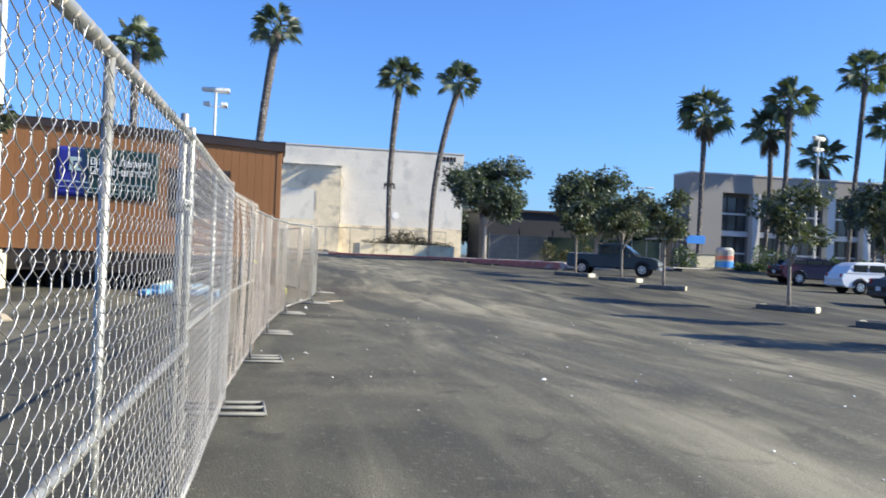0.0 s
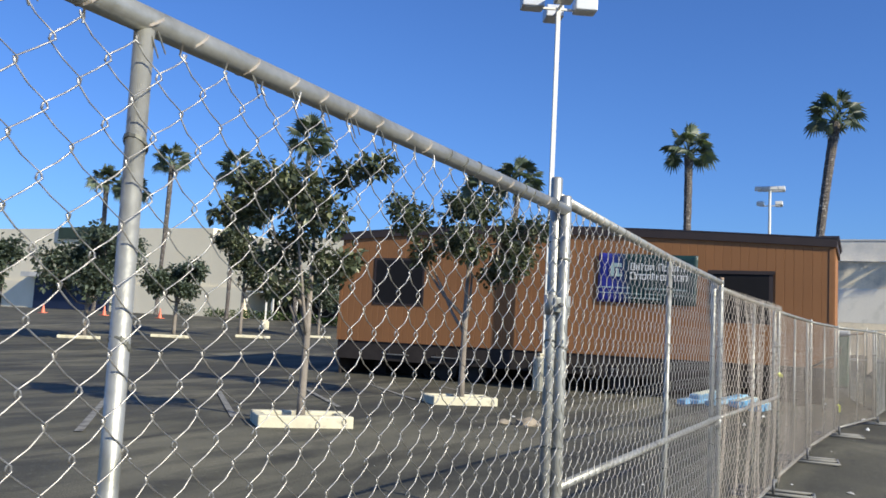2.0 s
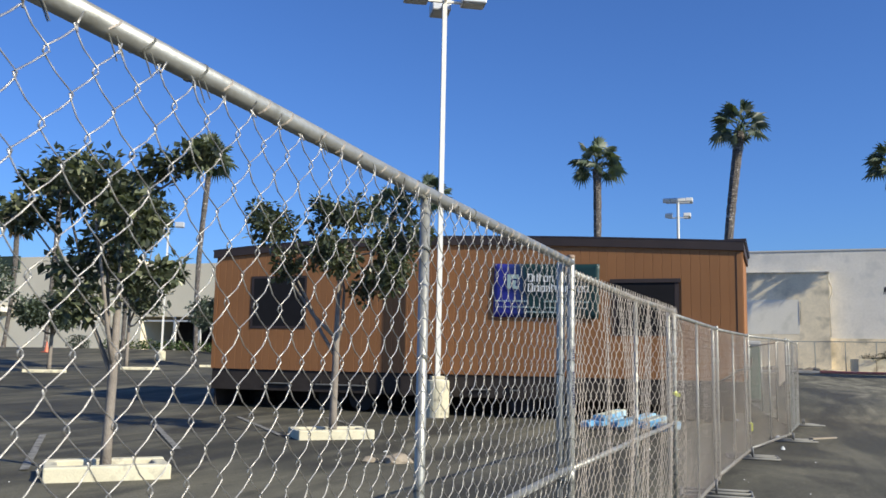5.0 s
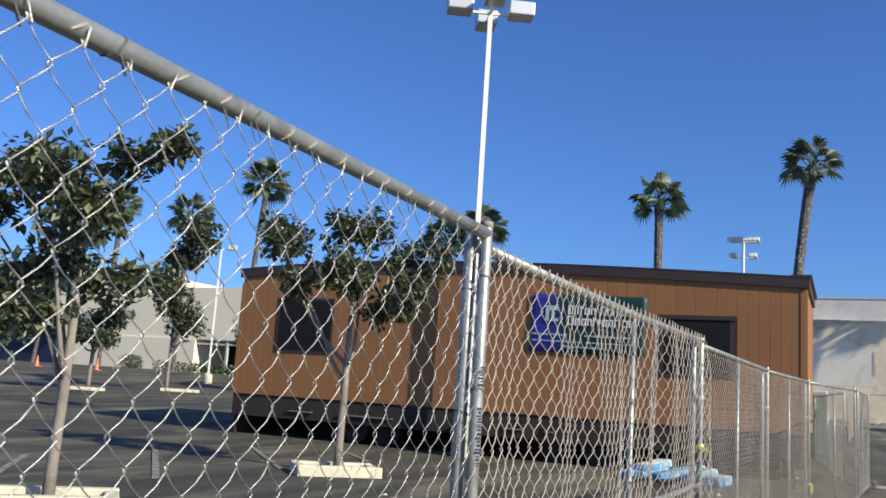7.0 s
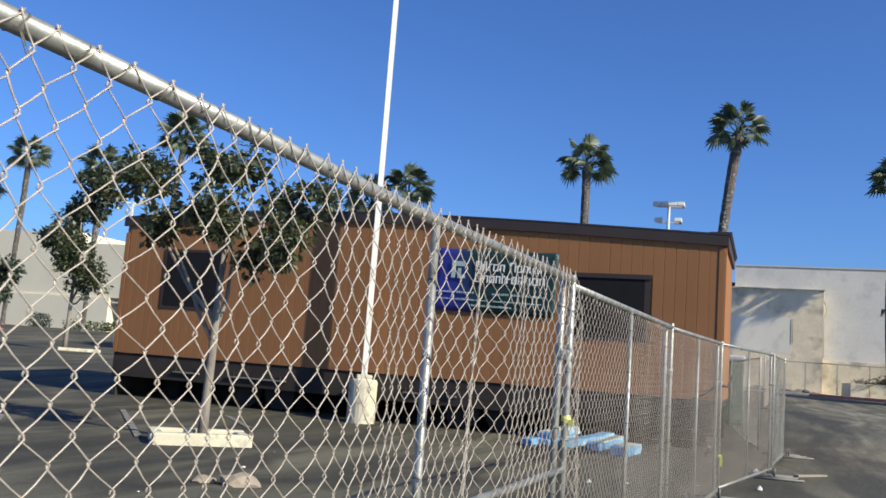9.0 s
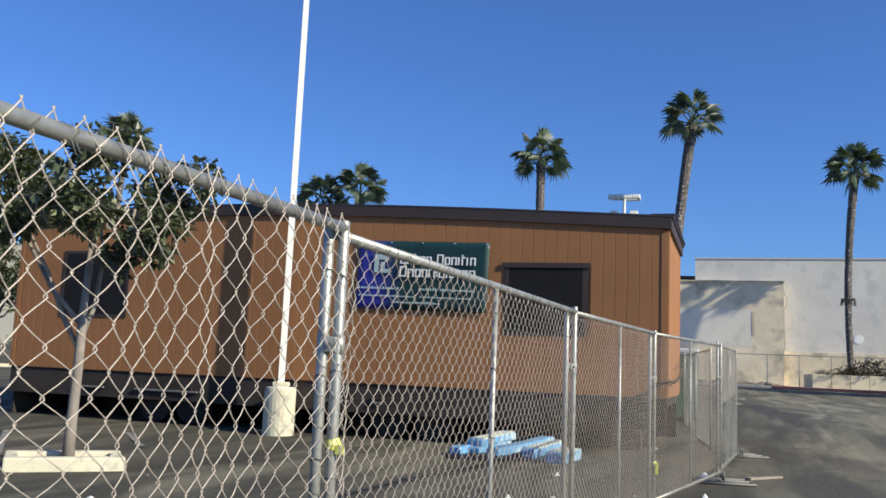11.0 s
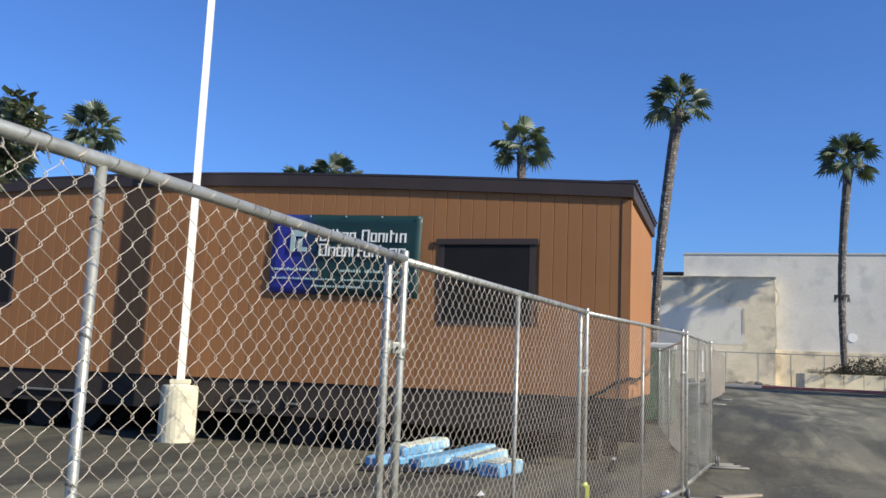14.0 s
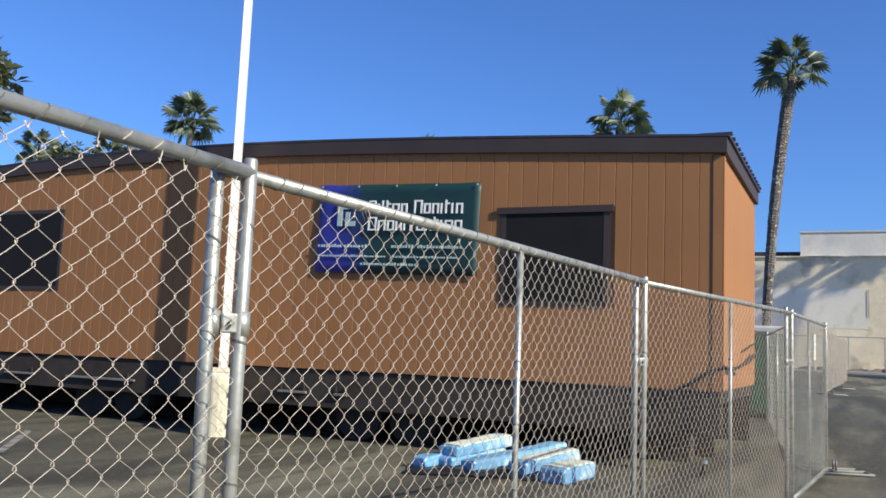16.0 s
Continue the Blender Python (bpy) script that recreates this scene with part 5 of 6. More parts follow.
for i in range(4):
    part("wall_number_bar", boxed(13.75 + i * 0.3, 13.97 + i * 0.3, 69.96, 69.996, 9.22, 9.6), VOID, hall)
part("wall_patch", tube(bmesh.new(), [(9.87, 69.972, 4.38), (9.87, 69.998, 4.38)], 0.30, 16), WHITEPATCH, hall, "small white painted patch")

planter = thing("raised_planter", "raised tan block planter with shrubs under two palms", "planter", pose(6.3, 62.9, PZ))
for i in range(7):
    part("block", boxed(0.01 + i * 1.05, 1.04 + i * 1.05, 0, 0.3, -0.02, 0.85, 0.02), PLANTERTAN, planter)
part("side_wall", boxed(-0.001, 0.3, 0.31, 6, -0.02, 0.85), PLANTERTAN, planter)
part("side_wall", boxed(7.05, 7.35, 0.31, 6, -0.02, 0.85), PLANTERTAN, planter)
part("soil", boxed(0.31, 7.04, 0.31, 6, 0.0, 0.75), SOIL, planter)


def shrub(x, y, r, h, seed, label, z=None, material=HEDGE, count=420, size=0.16, name="shrub"):
    rng = random.Random(seed)
    t = thing(name, label, "shrub", pose(x, y, ground_z(x, y) if z is None else z), "shrubs")
    verts, faces = [], []
    bm = bmesh.new()
    for k in range(6):
        a = rng.uniform(0, 6.28)
        c = Vector((math.cos(a) * r * rng.uniform(0.1, 0.6), math.sin(a) * r * rng.uniform(0.1, 0.6), h * rng.uniform(0.3, 0.7)))
        blob_leaves(verts, faces, c, r * rng.uniform(0.4, 0.6), count // 6, size, rng, h / r * 0.8, hang=0.0)
        tube(bm, [(0, 0, 0), tuple(c * 0.5), tuple(c)], [0.03, 0.02, 0.01], 5)
    for i, v in enumerate(verts):
        v.z = max(v.z, 0.01)
    part("stems", bm, BARK, t)
    part("foliage", raw_mesh("foliage", verts, faces, material), None, t)
    return t


for x, r, h in ((8.6, 0.7, 0.62), (9.4, 0.9, 0.95), (10.2, 1.0, 1.15), (10.9, 0.75, 0.8)):
    shrub(x, 64.4, r, h, int(x * 10), "dark shrub in the raised planter between two palms", PZ + 0.74, IVY, size=0.17)
ivy = thing("ground_cover", "dry brown ivy spilling over the edge of the raised planter", "ivy", pose(6.3, 62.9, PZ + 0.74), kind="stuff")
rng, verts, faces = random.Random(77), [], []
for i in range(46):
    c = Vector((0.25 + i * 0.15, rng.uniform(0.0, 0.5), 0.14 + 0.10 * noise.noise((i * 0.31, 2, 5)) + rng.uniform(0, 0.12)))
    blob_leaves(verts, faces, c, rng.uniform(0.16, 0.28), 60, 0.11, rng, 0.7)
part("foliage", raw_mesh("foliage", verts, faces, IVY), None, ivy)
heap = thing("rubble_heap", "low heap of dark broken asphalt and soil behind the kerb", "rubble", pose(1.4, 64.5, PZ))
rng = random.Random(31)
for i in range(26):
    x = rng.uniform(-2.6, 2.6)
    r = rng.uniform(0.14, 0.34) * (1.1 - 0.28 * abs(x) / 2.6)
    lump = bmesh.new()
    bmesh.ops.create_icosphere(lump, subdivisions=2, radius=r)
    for v in lump.verts:
        v.co += v.co.normalized() * 0.35 * r * noise.noise(v.co * (2.2 / r) * 0.5 + Vector((i, 0, 0)))
        v.co.z *= 0.6
    part("lump", lump, DARKCONC if i % 3 else SOIL, heap, at=pose(x, rng.uniform(-0.4, 0.4), rng.uniform(0.02, 0.10), 0, 0, rng.uniform(0, 360)))

# chain-link fence before the warehouse
far_fence = thing("boundary_fence", "low chain-link boundary fence before the warehouse", "fence", pose(0, 0, PZ))
for i in range(10):
    x = -4 + i * 2.0
    part("post", tube(bmesh.new(), [(x, 68.6, -0.02), (x, 68.6, 2.1)], 0.035, 8), GALV, far_fence)
part("top_rail", tube(bmesh.new(), [(-4, 68.6, 2.08), (14, 68.6, 2.08)], 0.03, 8), GALV, far_fence)
verts, faces = [], []
for i in range(0, 150):
    for s in (-1, 1):
        x0 = -4 + i * 0.12
        x1 = x0 + s * 2.0
        if x1 < -4 or x1 > 14:
            continue
        b = len(verts)
        verts += [(x0, 68.6, 0.03), (x0 + 0.006, 68.6, 0.03), (x1 + 0.006, 68.602, 2.05), (x1, 68.602, 2.05)]
        faces.append((b, b + 1, b + 2, b + 3))
part("chain_link_mesh", raw_mesh("chain_link_mesh", verts, faces, GALV), None, far_fence)

# dark street trees and screened fence to the right of the warehouse
broadleaf("street_tree", 14.25, 55.2, 7.15, 3.25, 2.9, 15000, 0.28, 51, "dense dark green street tree on the pavement", LEAFDARK, 0.115, 16, "street trees", z_off=PZ - ground_z(14.25, 55.2), bark=PALEBARK)
broadleaf("street_tree", 23.0, 57.0, 7.5, 3.9, 2.0, 16500, 0.30, 52, "dense dark green street tree on the pavement", LEAFDARK, 0.16, 16, "street trees", z_off=PZ - ground_z(22.2, 57))
broadleaf("street_tree", 28.0, 63.0, 5.2, 3.0, 1.6, 7000, 0.32, 53, "dense dark green street tree behind the fence", LEAFDARK, 0.15, 11, "street trees")
broadleaf("street_tree", 19.0, 80.0, 6.2, 4.5, 1.5, 8000, 0.38, 54, "dense dark green street tree behind the fence", LEAFDARK, 0.2, 11, "street trees")
# The long dark mass behind the trees, built in the form of a shed.
shed = thing("low_shed", "long low dark mass behind the street trees, built as a shed", "shed", pose(17.6, 71.8, PZ - 0.2))
part("wall", boxed(0, 19.0, 0, 5, 0, 4.45), DARKSHED, shed)
part("roof", boxed(-0.3, 19.3, -0.3, 5.3, 4.452, 4.65, 0.02), ROOFMETAL, shed)
for i in range(6):
    part("door", boxed(0.6 + i * 3.1, 3.1 + i * 3.1, -0.04, -0.002, 0.02, 3.0), DARKSHED, shed)
cobra = thing("street_light", "grey curved-arm street light beyond the trees", "street light", pose(32.7, 75.0, ground_z(32.7, 75)))
part("pole", tube(bmesh.new(), [(0, 0, 0), (0, 0, 7.2)], [0.11, 0.07], 10), GALV, cobra)
part("arm", tube(bmesh.new(), [(0, 0, 7.15), (0.35, 0, 7.42), (1.8, 0, 7.5)], 0.045, 8), GALV, cobra)
part("lamp_head", boxed(1.75, 2.5, -0.14, 0.14, 7.42, 7.56, 0.05), LAMPMETAL, cobra)
screen = thing("screened_fence", "chain-link fence with dark green privacy screen", "fence", pose(0, 0, PZ))
for i in range(7):
    part("post", tube(bmesh.new(), [(16.2 + i * 2.2, 62.0 - i * 0.3, -0.02), (16.2 + i * 2.2, 62.0 - i * 0.3, 2.0)], 0.035, 8), GALV, screen)
    if i < 6:
        a, b = Vector((16.25 + i * 2.2, 62.0 - i * 0.3)), Vector((16.15 + (i + 1) * 2.2, 62.0 - (i + 1) * 0.3))
        d = b - a
        part("screen_panel", boxed(0, d.length, -0.01, 0.01, 0.05, 1.9), STANDSTEEL if i < 2 else GREENSCREEN, screen, at=Matrix.Translation((a.x, a.y, 0)) @ Matrix.Rotation(math.atan2(d.y, d.x), 4, "Z"))
for i in range(5):
    shrub(20.6 + i * 1.5, 60.3 - i * 0.3, 0.95, (1.5, 1.0, 1.35, 1.1, 0.9)[i], 80 + i, "olive shrub along the screened fence", PZ, OLIVELEAF, size=0.2)

# ---------------------------------------------------------------- glass-fronted building
office = thing("office_building", "two-storey grey office building with dark glazing and white columns", "building", pose(31.85, 60.5, 0.9))
part("wall", boxed(0.0, 2.8, 0, 3, -0.6, 7.6), BLDGGREY, office, "grey plaster wall with palm shadow in its colour")
part("upper_wall", boxed(2.81, 26, 0.0, 3, 6.2, 7.6), BLDGGREY, office)
part("parapet_cap", boxed(-0.05, 26.05, -0.06, 3, 7.602, 7.72), BLDGWHITE, office)
part("core_wall", boxed(2.81, 26, 1.2, 3, -0.6, 6.19), BLDGGREY, office)
for bay in range(7):
    x0 = 2.85 + bay * 3.3
    part("column", boxed(x0 + 2.55, x0 + 3.2, -0.1, 0.6, -0.6, 6.19), BLDGWHITE, office, "white column")
    for st in range(2):
        z0 = 0.0 + st * 3.15
        win = part("window", boxed(x0, x0 + 2.5, 0.9, 0.95, z0 + 0.1, z0 + 2.75), OFFICEGLASS, office)
        for k in range(1, 3):
            part("mullion", boxed(x0 + k * 0.83 - 0.03, x0 + k * 0.83 + 0.03, 0.82, 0.897, z0 + 0.1, z0 + 2.75), TRIMBROWN, win)
        part("transom", boxed(x0, x0 + 2.5, 0.80, 0.897, z0 + 1.35, z0 + 1.5), BLDGWHITE, win)
    part("spandrel", boxed(x0, x0 + 2.54, 0.5, 0.89, 2.78, 3.18), BLDGWHITE, office)

# ---------------------------------------------------------------- vehicles


def lathe_wheel(parent, x, y, r=0.36, w=0.22):
    wh = part("wheel", tube(bmesh.new(), [(0, -w / 2, 0), (0, -w / 2 + 0.03, 0), (0, w / 2 - 0.03, 0), (0, w / 2, 0)], [r * 0.86, r, r, r * 0.86], 24), RUBBER, parent, smooth=True, at=pose(x, y, r))
    side = -1 if y < 0 else 1
    part("rim", tube(bmesh.new(), [(0, side * (w / 2 - 0.02), 0), (0, side * (w / 2 + 0.012), 0)], [r * 0.62, r * 0.55], 18), CHROME, wh)
    for k in range(5):
        a = k * 1.2566
        part("rim_gap", tube(bmesh.new(), [(math.cos(a) * r * 0.36, side * (w / 2 + 0.004), math.sin(a) * r * 0.36), (math.cos(a) * r * 0.36, side * (w / 2 + 0.020), math.sin(a) * r * 0.36)], r * 0.12, 8), BLACKPLASTIC, wh)
    return wh


def profile_body(pts, half, taper=0.0):
    """A body from a side outline, with the sides drawn in towards the top."""
    bm = bmesh.new()
    zs = [p[1] for p in pts]
    zl, zh = min(zs), max(zs)
    left = [bm.verts.new((x, -half * (1 - taper * max(0, (z - zl) / (zh - zl)) ** 2), z)) for x, z in pts]
    right = [bm.verts.new((x, half * (1 - taper * max(0, (z - zl) / (zh - zl)) ** 2), z)) for x, z in pts]
    bm.faces.new(left)
    bm.faces.new(right[::-1])
    n = len(pts)
    for i in range(n):
        bm.faces.new((left[(i + 1) % n], left[i], right[i], right[(i + 1) % n]))
    bmesh.ops.recalc_face_normals(bm, faces=bm.faces)
    bmesh.ops.bevel(bm, geom=[e for e in bm.edges if e.calc_face_angle(0) > 0.6], offset=0.05, segments=3, affect="EDGES", profile=0.6)
    return bm


def vehicle(name, label, x, y, rz, paint, style, size=1.0):
    v = thing(name, label, "pickup truck" if style == "pickup" else "car", pose(x, y, ground_z(x, y), 0, 0, rz) @ Matrix.Scale(size, 4), "parked vehicles")
    if style == "pickup":
        L, half, wb = 5.5, 0.93, 3.45
        low = [(-2.6, 0.52), (-2.62, 1.0), (-2.56, 1.22), (-0.75, 1.22), (1.05, 1.19), (2.2, 1.10), (2.58, 0.96), (2.65, 0.55), (2.5, 0.42), (-2.45, 0.46)]
        cabp = [(-0.86, 1.21), (-0.74, 1.74), (-0.5, 1.87), (0.45, 1.87), (0.68, 1.80), (1.42, 1.19)]
        wins = [(-0.64, 0.02, 1.28, 1.72), (0.10, 0.72, 1.28, 1.72)]
    else:
        L, half, wb = 4.6, 0.92, 2.7
        low = [(-2.25, 0.45), (-2.32, 0.75), (-2.22, 1.02), (-1.2, 1.06), (1.0, 1.02), (2.0, 0.88), (2.28, 0.7), (2.3, 0.45), (2.1, 0.28), (-2.1, 0.32)]
        cabp = [(-2.12, 1.02), (-1.80, 1.40), (-1.45, 1.58), (-0.3, 1.64), (0.30, 1.55), (1.2, 1.02)] if style == "suv" else [(-1.9, 1.02), (-1.2, 1.36), (-0.7, 1.45), (0.1, 1.44), (0.4, 1.38), (1.2, 1.0)]
        zt = 1.47 if style == "suv" else 1.34
        wins = [(-1.7, -0.95, 1.12, zt), (-0.88, -0.05, 1.12, zt), (0.02, 0.62, 1.12, zt - 0.03)]
    body = part("body", profile_body(low, half, 0.10), paint, v, smooth=False)
    cabin = part("cabin", profile_body(cabp, half * 0.93, 0.16), paint, v)
    for x0, x1, z0, z1 in wins:
        for s in (-1, 1):
            bm = boxed(x0, x1, -0.006, 0.006, z0, z1, 0.003)
            part("side_window", bm, GLASS, cabin, at=Matrix.Translation((0, s * half * 0.915, 0)))
    xf = cabp[-1][0]
    zt = cabp[-2][1]
    bm = bmesh.new()
    a, b = Vector(cabp[-1]), Vector(cabp[-2])
    q = [bm.verts.new(c) for c in ((a.x + 0.01, -half * 0.8, a.y + 0.03), (a.x + 0.01, half * 0.8, a.y + 0.03), (b.x + 0.02, half * 0.7, b.y - 0.03), (b.x + 0.02, -half * 0.7, b.y - 0.03))]
    bm.faces.new(q)
    r = bmesh.ops.extrude_face_region(bm, geom=bm.faces[:])
    bmesh.ops.translate(bm, vec=(0.012, 0, 0.006), verts=[k for k in r["geom"] if isinstance(k, bmesh.types.BMVert)])
    part("windscreen", bm, GLASS, cabin)
    for wx in (-wb / 2, wb / 2):
        for s in (-1, 1):
            lathe_wheel(v, wx, s * (half - 0.10), 0.40 if style == "pickup" else 0.35)
            r0 = 0.40 if style == "pickup" else 0.35
            part("wheel_arch", tube(bmesh.new(), [(wx + (r0 + 0.045) * math.cos(k * math.pi / 10), s * (half - 0.012), r0 + 0.02 + (r0 + 0.045) * math.sin(k * math.pi / 10)) for k in range(11)], 0.05, 8), BLACKPLASTIC, body)
    if style == "pickup":
        for s in (-1, 1):
            part("bed_rail", boxed(-2.5, -0.95, s * half * 0.9 - 0.04, s * half * 0.9 + 0.04, 1.21, 1.26, 0.015), LAMPMETAL, body, "pale bed rail cap")
            part("sill", boxed(-1.15, 1.15, s * half - 0.03, s * half + 0.012, 0.42, 0.52, 0.01), BLACKPLASTIC, body)
            part("door_handle", boxed(-0.1, 0.08, s * half * 0.955, s * half * 0.955 + s * 0.05 if s > 0 else s * half * 0.955 + 0.001, 1.04, 1.08) if s > 0 else boxed(-0.1, 0.08, -half * 0.955 - 0.05, -half * 0.955, 1.04, 1.08), BLACKPLASTIC, body)
    x_end = low[7][0]
    for s in (-0.68, 0.68):
        part("headlight", boxed(x_end - 0.10, x_end + 0.02, s - 0.17, s + 0.17, 0.68, 0.84, 0.02), HEADLENS, body)
        part("tail_light", boxed(low[0][0] - 0.04, low[0][0] + 0.08, s - 0.09, s + 0.09, 0.72, 1.0, 0.02), TAILRED, body)
    part("front_bumper", boxed(x_end - 0.12, x_end + 0.08, -half * 0.92, half * 0.92, 0.38, 0.56, 0.03), CHROME if style == "pickup" else paint, body)
    part("rear_bumper", boxed(low[0][0] - 0.08, low[0][0] + 0.1, -half * 0.92, half * 0.92, 0.40, 0.58, 0.03), CHROME if style == "pickup" else paint, body)
    part("plate", boxed(low[0][0] - 0.095, low[0][0] - 0.082, -0.16, 0.16, 0.60, 0.75), LITTER, body)
    for s in (-1, 1):
        part("mirror", boxed(xf - 0.55, xf - 0.40, s * half - 0.02, s * half + 0.18 * 1, 1.08, 1.24, 0.02) if s > 0 else boxed(xf - 0.55, xf - 0.40, -half - 0.18, -half + 0.02, 1.08, 1.24, 0.02), paint, cabin)
    return v


vehicle("pickup_truck", "dark grey-green pickup truck parked across the lot", 16.7, 37.4, -31, TRUCKPAINT, "pickup", 0.85)
vehicle("parked_suv", "white compact SUV parked beside lot trees", 28.35, 33.5, -6, WHITEPAINT, "suv", 0.93)
vehicle("parked_car", "dark red saloon parked beyond the white SUV", 29.2, 39.7, -5, REDCAR, "sedan")
vehicle("parked_car", "dark blue car parked beside a lot tree", 22.9, 22.6, -10, BLUECAR, "sedan")

# canopy, bins and hedges by the office
can = thing("canopy_tent", "grey canopy with a bright blue end panel on thin poles", "canopy", pose(26.7, 52.0, 0.75))
part("cover", boxed(-1.6, 1.6, -1.2, 1.2, 2.12, 2.24, 0.03), GREYCONC, can, "grey fabric cover")
part("end_panel", boxed(0.3, 1.62, -1.26, -1.21, 1.95, 2.5, 0.01), CANOPYBLUE, can, "bright blue fabric panel")
for sx in (-1.5, -0.3, 1.5):
    for sy in (-1.1, 1.1):
        part("pole", tube(bmesh.new(), [(sx, sy, 0), (sx, sy, 2.12)], 0.035, 6), GALV, can)
crate = thing("crate", "tan timber crate by the canopy", "crate", pose(28.1, 50.6, ground_z(28.1, 50.6)))
part("case", boxed(-0.65, 0.65, -0.5, 0.5, 0, 0.9, 0.02), PLANTERTAN, crate)
part("lid", boxed(-0.7, 0.7, -0.55, 0.55, 0.902, 0.96, 0.01), TIMBER, crate)
tank = thing("banded_drum", "pale plastic drum with faded red and blue bands", "drum", pose(30.0, 51.2, ground_z(30.0, 51.2)))
part("shell", tube(bmesh.new(), [(0, 0, 0), (0, 0, 1.25), (0, 0, 1.42)], [0.60, 0.60, 0.46], 20), GREYCONC, tank)
part("red_band", tube(bmesh.new(), [(0, 0, 0.62), (0, 0, 0.86)], 0.608, 20), REDPAINT, tank)
part("blue_band", tube(bmesh.new(), [(0, 0, 0.08), (0, 0, 0.48)], 0.608, 20), CANOPYBLUE, tank)
for x, y, r, h in ((30.4, 47.6, 0.9, 0.5), (31.9, 49.5, 1.1, 1.6), (26.2, 49.8, 1.0, 1.3), (33.2, 49.0, 1.0, 1.2), (29.5, 47.8, 0.7, 0.4)):
    shrub(x, y, r, h, int(x * 10), "green shrub by the office canopy", material=HEDGE, size=0.2)
for i in range(7):
    shrub(36.0 + i * 1.6, 47.5 - 0.5 * i, 1.0, 0.9, 90 + i, "clipped green hedge shrub by the office", material=HEDGE, size=0.2)
for i, (x, y) in enumerate(((36.0, 44.0), (42.0, 40.5), (33.5, 39.0), (46.5, 46.0), (40.5, 50.0))):
    broadleaf("lot_tree", x, y, 5.8, 2.3, 1.9, 4200, 0.26, 110 + i, "leafy lot tree before the office building", LEAFDARK, 0.09, 9, "lot trees")

# ---------------------------------------------------------------- far left side
shop = thing("retail_building", "long cream-coloured retail building beyond the lot", "building", pose(0, 0, 0))
part("wall", boxed(-125, -53, 66, 90, 0.8, 4.7), WALLCREAM, shop, "cream stucco lower wall")
part("upper_wall", boxed(-125, -57.1, 66.12, 90, 4.702, 10.5), WALLCREAM, shop, "cream upper wall")
part("side_upper_wall", boxed(-57.09, -36, 66.12, 90, 4.702, 9.5), WALLCREAM, shop, "cream upper wall")
part("roof_screen", boxed(-78.3, -68, 65.9, 66.11, 9.35, 10.62), GREENSCREEN, shop, "dark roof screen")
part("entrance_canopy", boxed(-82.0, -68.5, 64.6, 65.98, 5.1, 5.6), WALLGREY, shop)
# A flat dark slab paints in the shade of the entrance recess.
part("entrance", boxed(-81, -70, 65.7, 65.98, 0.8, 5.09), NAVY, shop, "dark blue slab standing in for the shaded entrance")
part("entrance", boxed(-92, -86.4, 65.7, 65.98, 0.8, 4.6), SCREEN, shop)
part("bay_back_wall", boxed(-52.99, -36, 71, 90, 0.8, 4.69), VOID, shop, "dark loading bay back wall")
part("bay_end_wall", boxed(-36.4, -36, 66.12, 70.99, 0.8, 4.69), WALLCREAM, shop)
for i in range(5):
    part("bay_post", boxed(-49.6 + i * 2.7, -49.4 + i * 2.7, 66.2, 66.4, 0.8, 4.69), BLDGWHITE, shop, "white post")
part("bay_rail", boxed(-52.9, -36.5, 66.25, 66.33, 4.25, 4.4), BLDGWHITE, shop)
for i, (x, y) in enumerate(((-31.7, 22.0), (-30.5, 26.4), (-29.3, 30.8), (-27.9, 35.4), (-30.2, 44.9))):
    s = thing("wheel_stop", "pale concrete wheel stop on the asphalt", "wheel stop", pose(x + 0.15, y - 0.4, ground_z(x, y), 0, 0, 42), "wheel stops")
    part("block", boxed(-0.9, 0.9, -0.09, 0.09, -0.01, 0.14, 0.03), CONCRETE, s)
for i, (x, y, h, sp, th, lv) in enumerate(((-31.7, 22.0, 4.4, 1.6, 2.2, 3200), (-30.5, 26.4, 5.2, 2.9, 1.8, 9000), (-29.3, 30.8, 3.8, 1.55, 1.9, 4200), (-28.6, 35.0, 9.4, 2.1, 2.4, 7500), (-30.2, 44.9, 5.0, 2.3, 1.8, 4200))):
    broadleaf("lot_tree", x, y, h, sp, th, lv, 0.24, 130 + i, "tall slender lot tree across the parking lot" if h > 9 else "round-crowned lot tree across the parking lot", LEAF if i == 3 else LEAFDARK, 0.09, 13 if i in (1, 3) else 9, "lot trees", squash=0.6 if i == 2 else 0.8)
for i, (x, y) in enumerate(((-54.9, 44.9), (-49.7, 45.9), (-45.8, 47.5))):
    c = thing("traffic_cone", "orange traffic cone on the far asphalt", "cone", pose(x, y, ground_z(x, y)), "traffic cones")
    part("base", boxed(-0.25, 0.25, -0.25, 0.25, 0, 0.05, 0.01), ORANGE, c)
    part("cone_body", tube(bmesh.new(), [(0, 0, 0.045), (0, 0, 0.75)], [0.15, 0.03], 12), ORANGE, c)
for i in range(8):
    shrub(-54 + i * 1.9, 63.6 + 0.3 * (i % 2), 1.2, 0.7, 150 + i, "low green hedge shrub before the retail building", size=0.25, count=260)
shrub(-54.2, 59.0, 1.5, 1.0, 190, "dark rounded bush before the retail building", material=LEAFDARK, count=900, size=0.18)

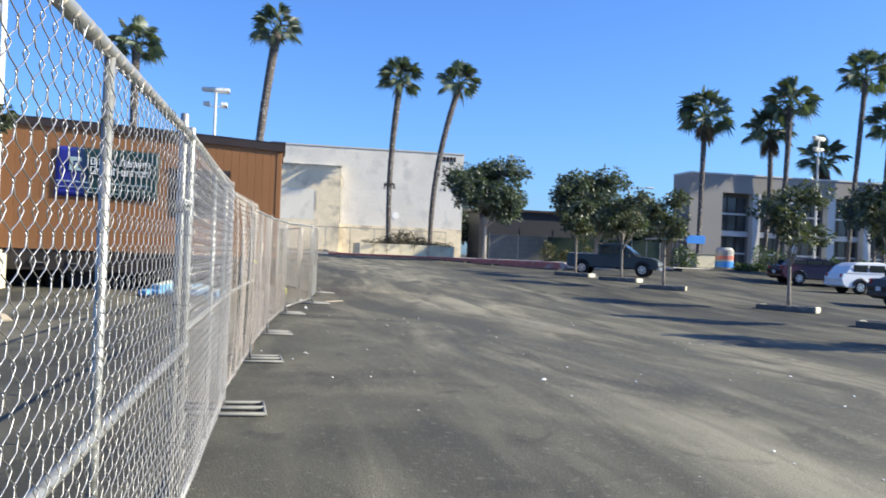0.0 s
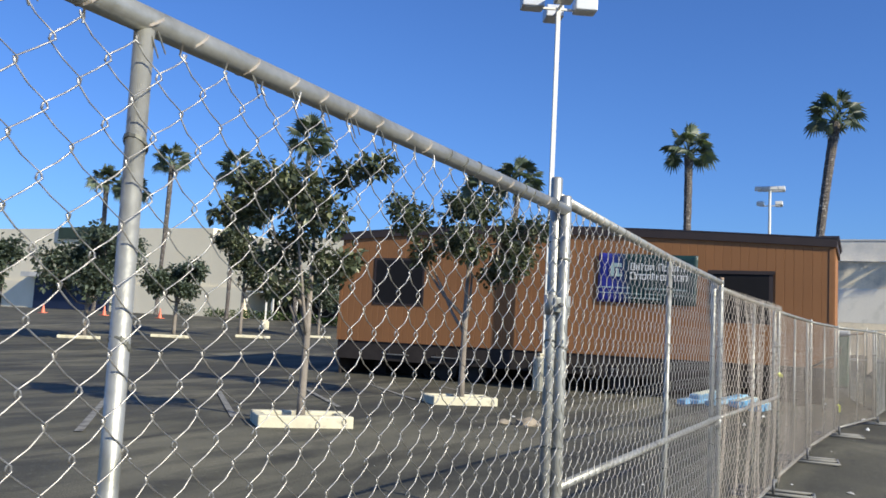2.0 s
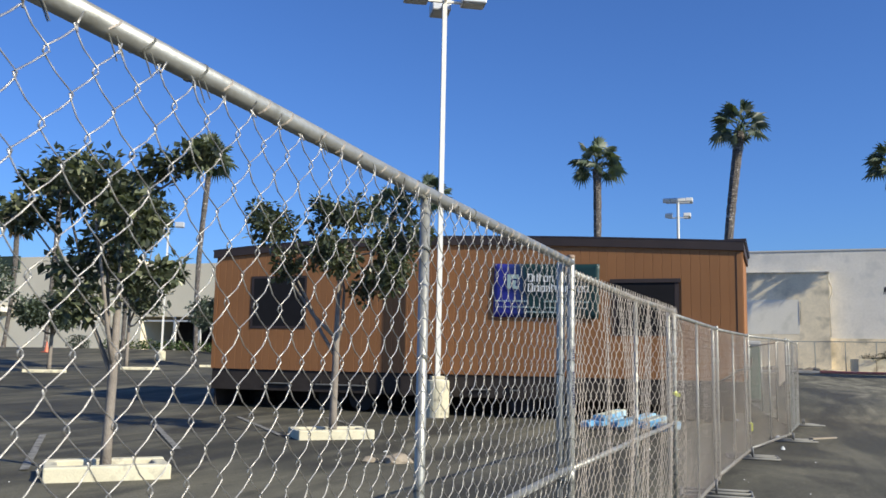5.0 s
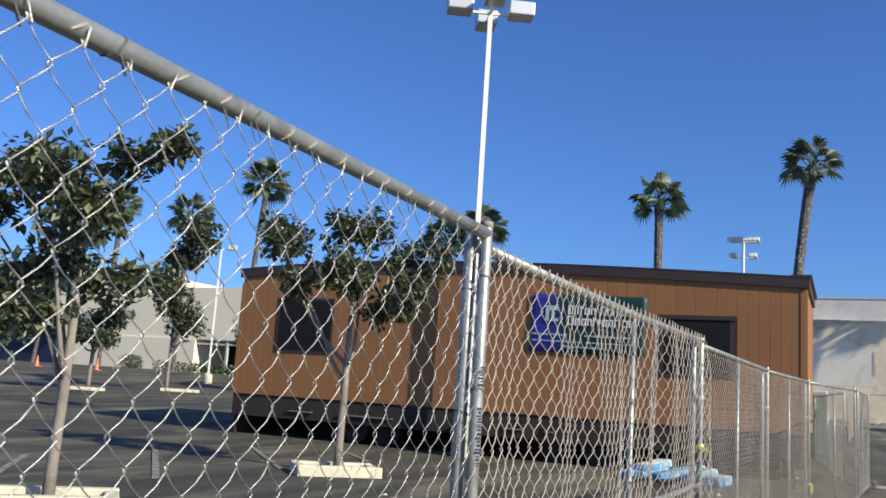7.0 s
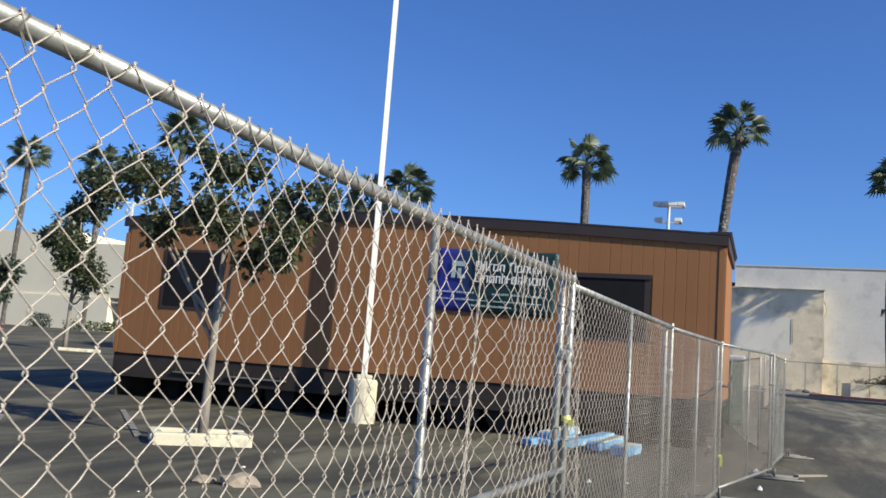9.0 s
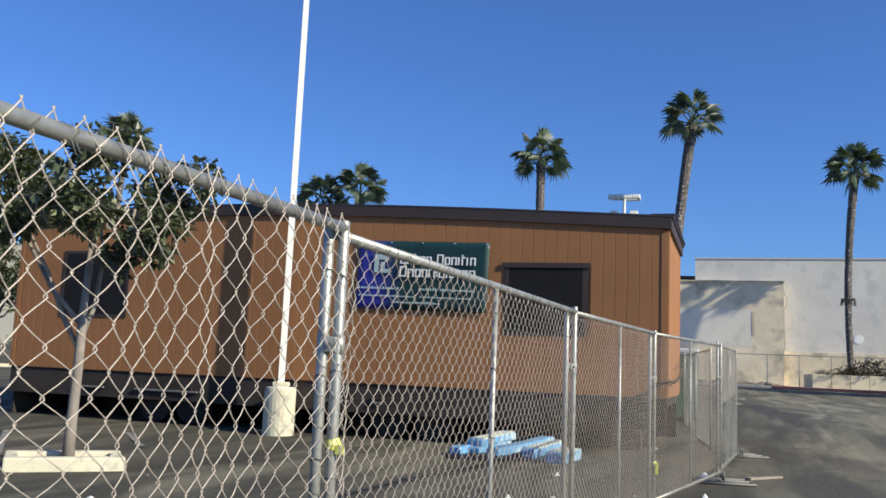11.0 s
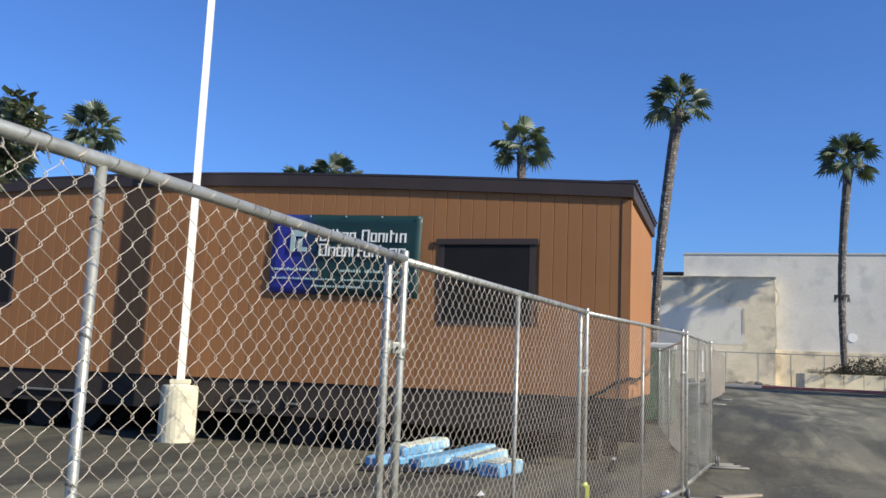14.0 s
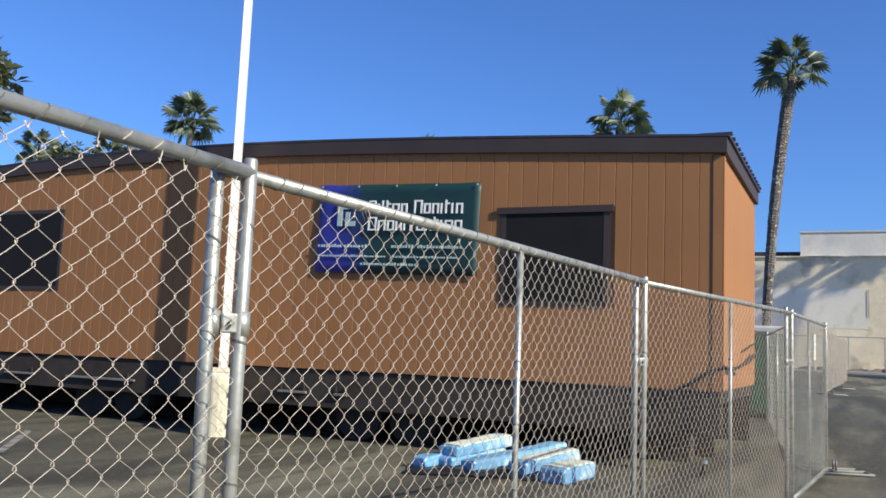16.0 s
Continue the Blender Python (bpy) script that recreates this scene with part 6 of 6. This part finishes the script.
# faint parking lines
for i in range(6):
    x0, y0 = -9.2 + i * 0.1, 4.2 + i * 2.75
    l = new("parking_line", raw_mesh("parking_line", [(-2.4, -0.05, 0.004), (2.4, -0.05, 0.004), (2.4, 0.05, 0.004), (-2.4, 0.05, 0.004)], [(0, 1, 2, 3)], LINEPAINT))
    l.matrix_basis = pose(x0, y0, 0.012, 0, 0, 132)
    tagged(l, "faint worn white parking line", "parking line", "parking lines", "structure")

# green cabinet and small things by the trailer corner
gb = thing("storage_cabinet", "dark green storage cabinet with a white lid behind the trailer", "cabinet", pose(0.06, 27.6, ground_z(0.06, 27.6)))
part("body", boxed(-0.52, 0.52, -0.5, 0.5, 0.06, 1.62, 0.03), GREENBIN, gb)
part("lid", boxed(-0.56, 0.56, -0.54, 0.54, 1.623, 1.76, 0.04), BLDGWHITE, gb, "white moulded lid")
part("door", boxed(-0.42, 0.42, -0.52, -0.502, 0.12, 1.55, 0.004), GREENBIN, gb)
part("base", boxed(-0.50, 0.50, -0.48, 0.48, 0.0, 0.058), VOID, gb)
jack = thing("pipe_stub", "small dark pipe stub with a shiny cap on the asphalt", "pipe", pose(0.11, 19.6, ground_z(0.11, 19.6)))
part("stub", tube(bmesh.new(), [(0, 0, 0), (0.03, 0.0, 0.09), (0.05, 0, 0.17)], [0.05, 0.03, 0.02], 8), VOID, jack)
part("cap", tube(bmesh.new(), [(0.05, 0, 0.165), (0.055, 0, 0.20)], [0.026, 0.02], 8), CHROME, jack, "shiny metal cap")
strip = thing("paper_strip", "narrow white paper strip hung on the fence mesh", "paper", pose(1.335, 20.15, 1.44, 0, 0, 85))
part("sheet", boxed(-0.09, 0.09, 0.028, 0.032, 0.0, 0.30, 0.001), LITTER, strip)
dirt = thing("dirt_heap", "low brown dirt heap along the kerb", "dirt", pose(3.2, 64.6, PZ))
bm = bmesh.new()
bmesh.ops.create_grid(bm, x_segments=30, y_segments=8, size=0.5, matrix=Matrix.Diagonal((4.2, 1.3, 1, 1)))
for v in bm.verts:
    fall = max(0.0, 1 - (v.co.x / 2.1) ** 2) * max(0.0, 1 - (v.co.y / 0.65) ** 2)
    v.co.z = -0.02 + fall * (0.18 + 0.18 * noise.noise(v.co * 1.8))
part("heap", bm, SOIL, dirt, smooth=True)

# ---------------------------------------------------------------- siding boards
BW = 0.203


def board_mesh(h):
    bm = boxed(0.001, BW - 0.001, -0.009, 0.009, 0, h)
    bmesh.ops.bevel(bm, geom=[e for e in bm.edges if abs(e.verts[0].co.z - e.verts[1].co.z) > 0.1], offset=0.0065, segments=1, affect="EDGES")
    me = bpy.data.meshes.new("siding_board")
    bm.to_mesh(me)
    bm.free()
    me.materials.append(SIDING)
    return me


FULL, BELOW, ABOVE = board_mesh(2.99), board_mesh(WIN[2] - TZ0 - 0.03), board_mesh(4.02 - WIN[3] - 0.03)
LBELOW, LABOVE, TALL = board_mesh(LWIN[2] - TZ0 - 0.03), board_mesh(4.18 - LWIN[3] - 0.03), board_mesh(4.20 - TZ0)
nb = int((TX1 - TX0 - 0.24) / BW)
for i in range(nb):
    x = TX0 + 0.115 + i * BW
    c = x + BW / 2
    if WIN[0] - 0.02 < c < WIN[1] + 0.02:
        part("siding_board", BELOW, None, wall_front, at=pose(x, TY0 + 0.0105, TZ0))
        part("siding_board", ABOVE, None, wall_front, at=pose(x, TY0 + 0.0105, WIN[3] + 0.03))
    elif LWIN[0] - 0.02 < c < LWIN[1] + 0.02:
        part("siding_board", LBELOW, None, wall_front, at=pose(x, TY0 + 0.0105, TZ0))
        part("siding_board", LABOVE, None, wall_front, at=pose(x, TY0 + 0.0105, LWIN[3] + 0.03))
    else:
        part("siding_board", TALL if fascia_z(c) > 4.21 else FULL, None, wall_front, at=pose(x, TY0 + 0.0105, TZ0))
last_x = TX0 + 0.115 + nb * BW
fill = boxed(0.002, TX1 - 0.113 - last_x, -0.009, 0.009, 0, 2.99, 0.002)
part("siding_board", fill, SIDING, wall_front, at=pose(last_x, TY0 + 0.0105, TZ0))
for i in range(int((TY1 - TY0 - 0.15) / BW)):
    part("siding_board", FULL, None, wall_end, at=pose(TX1 - 0.0105, TY0 + 0.115 + i * BW, TZ0, 0, 0, 90))
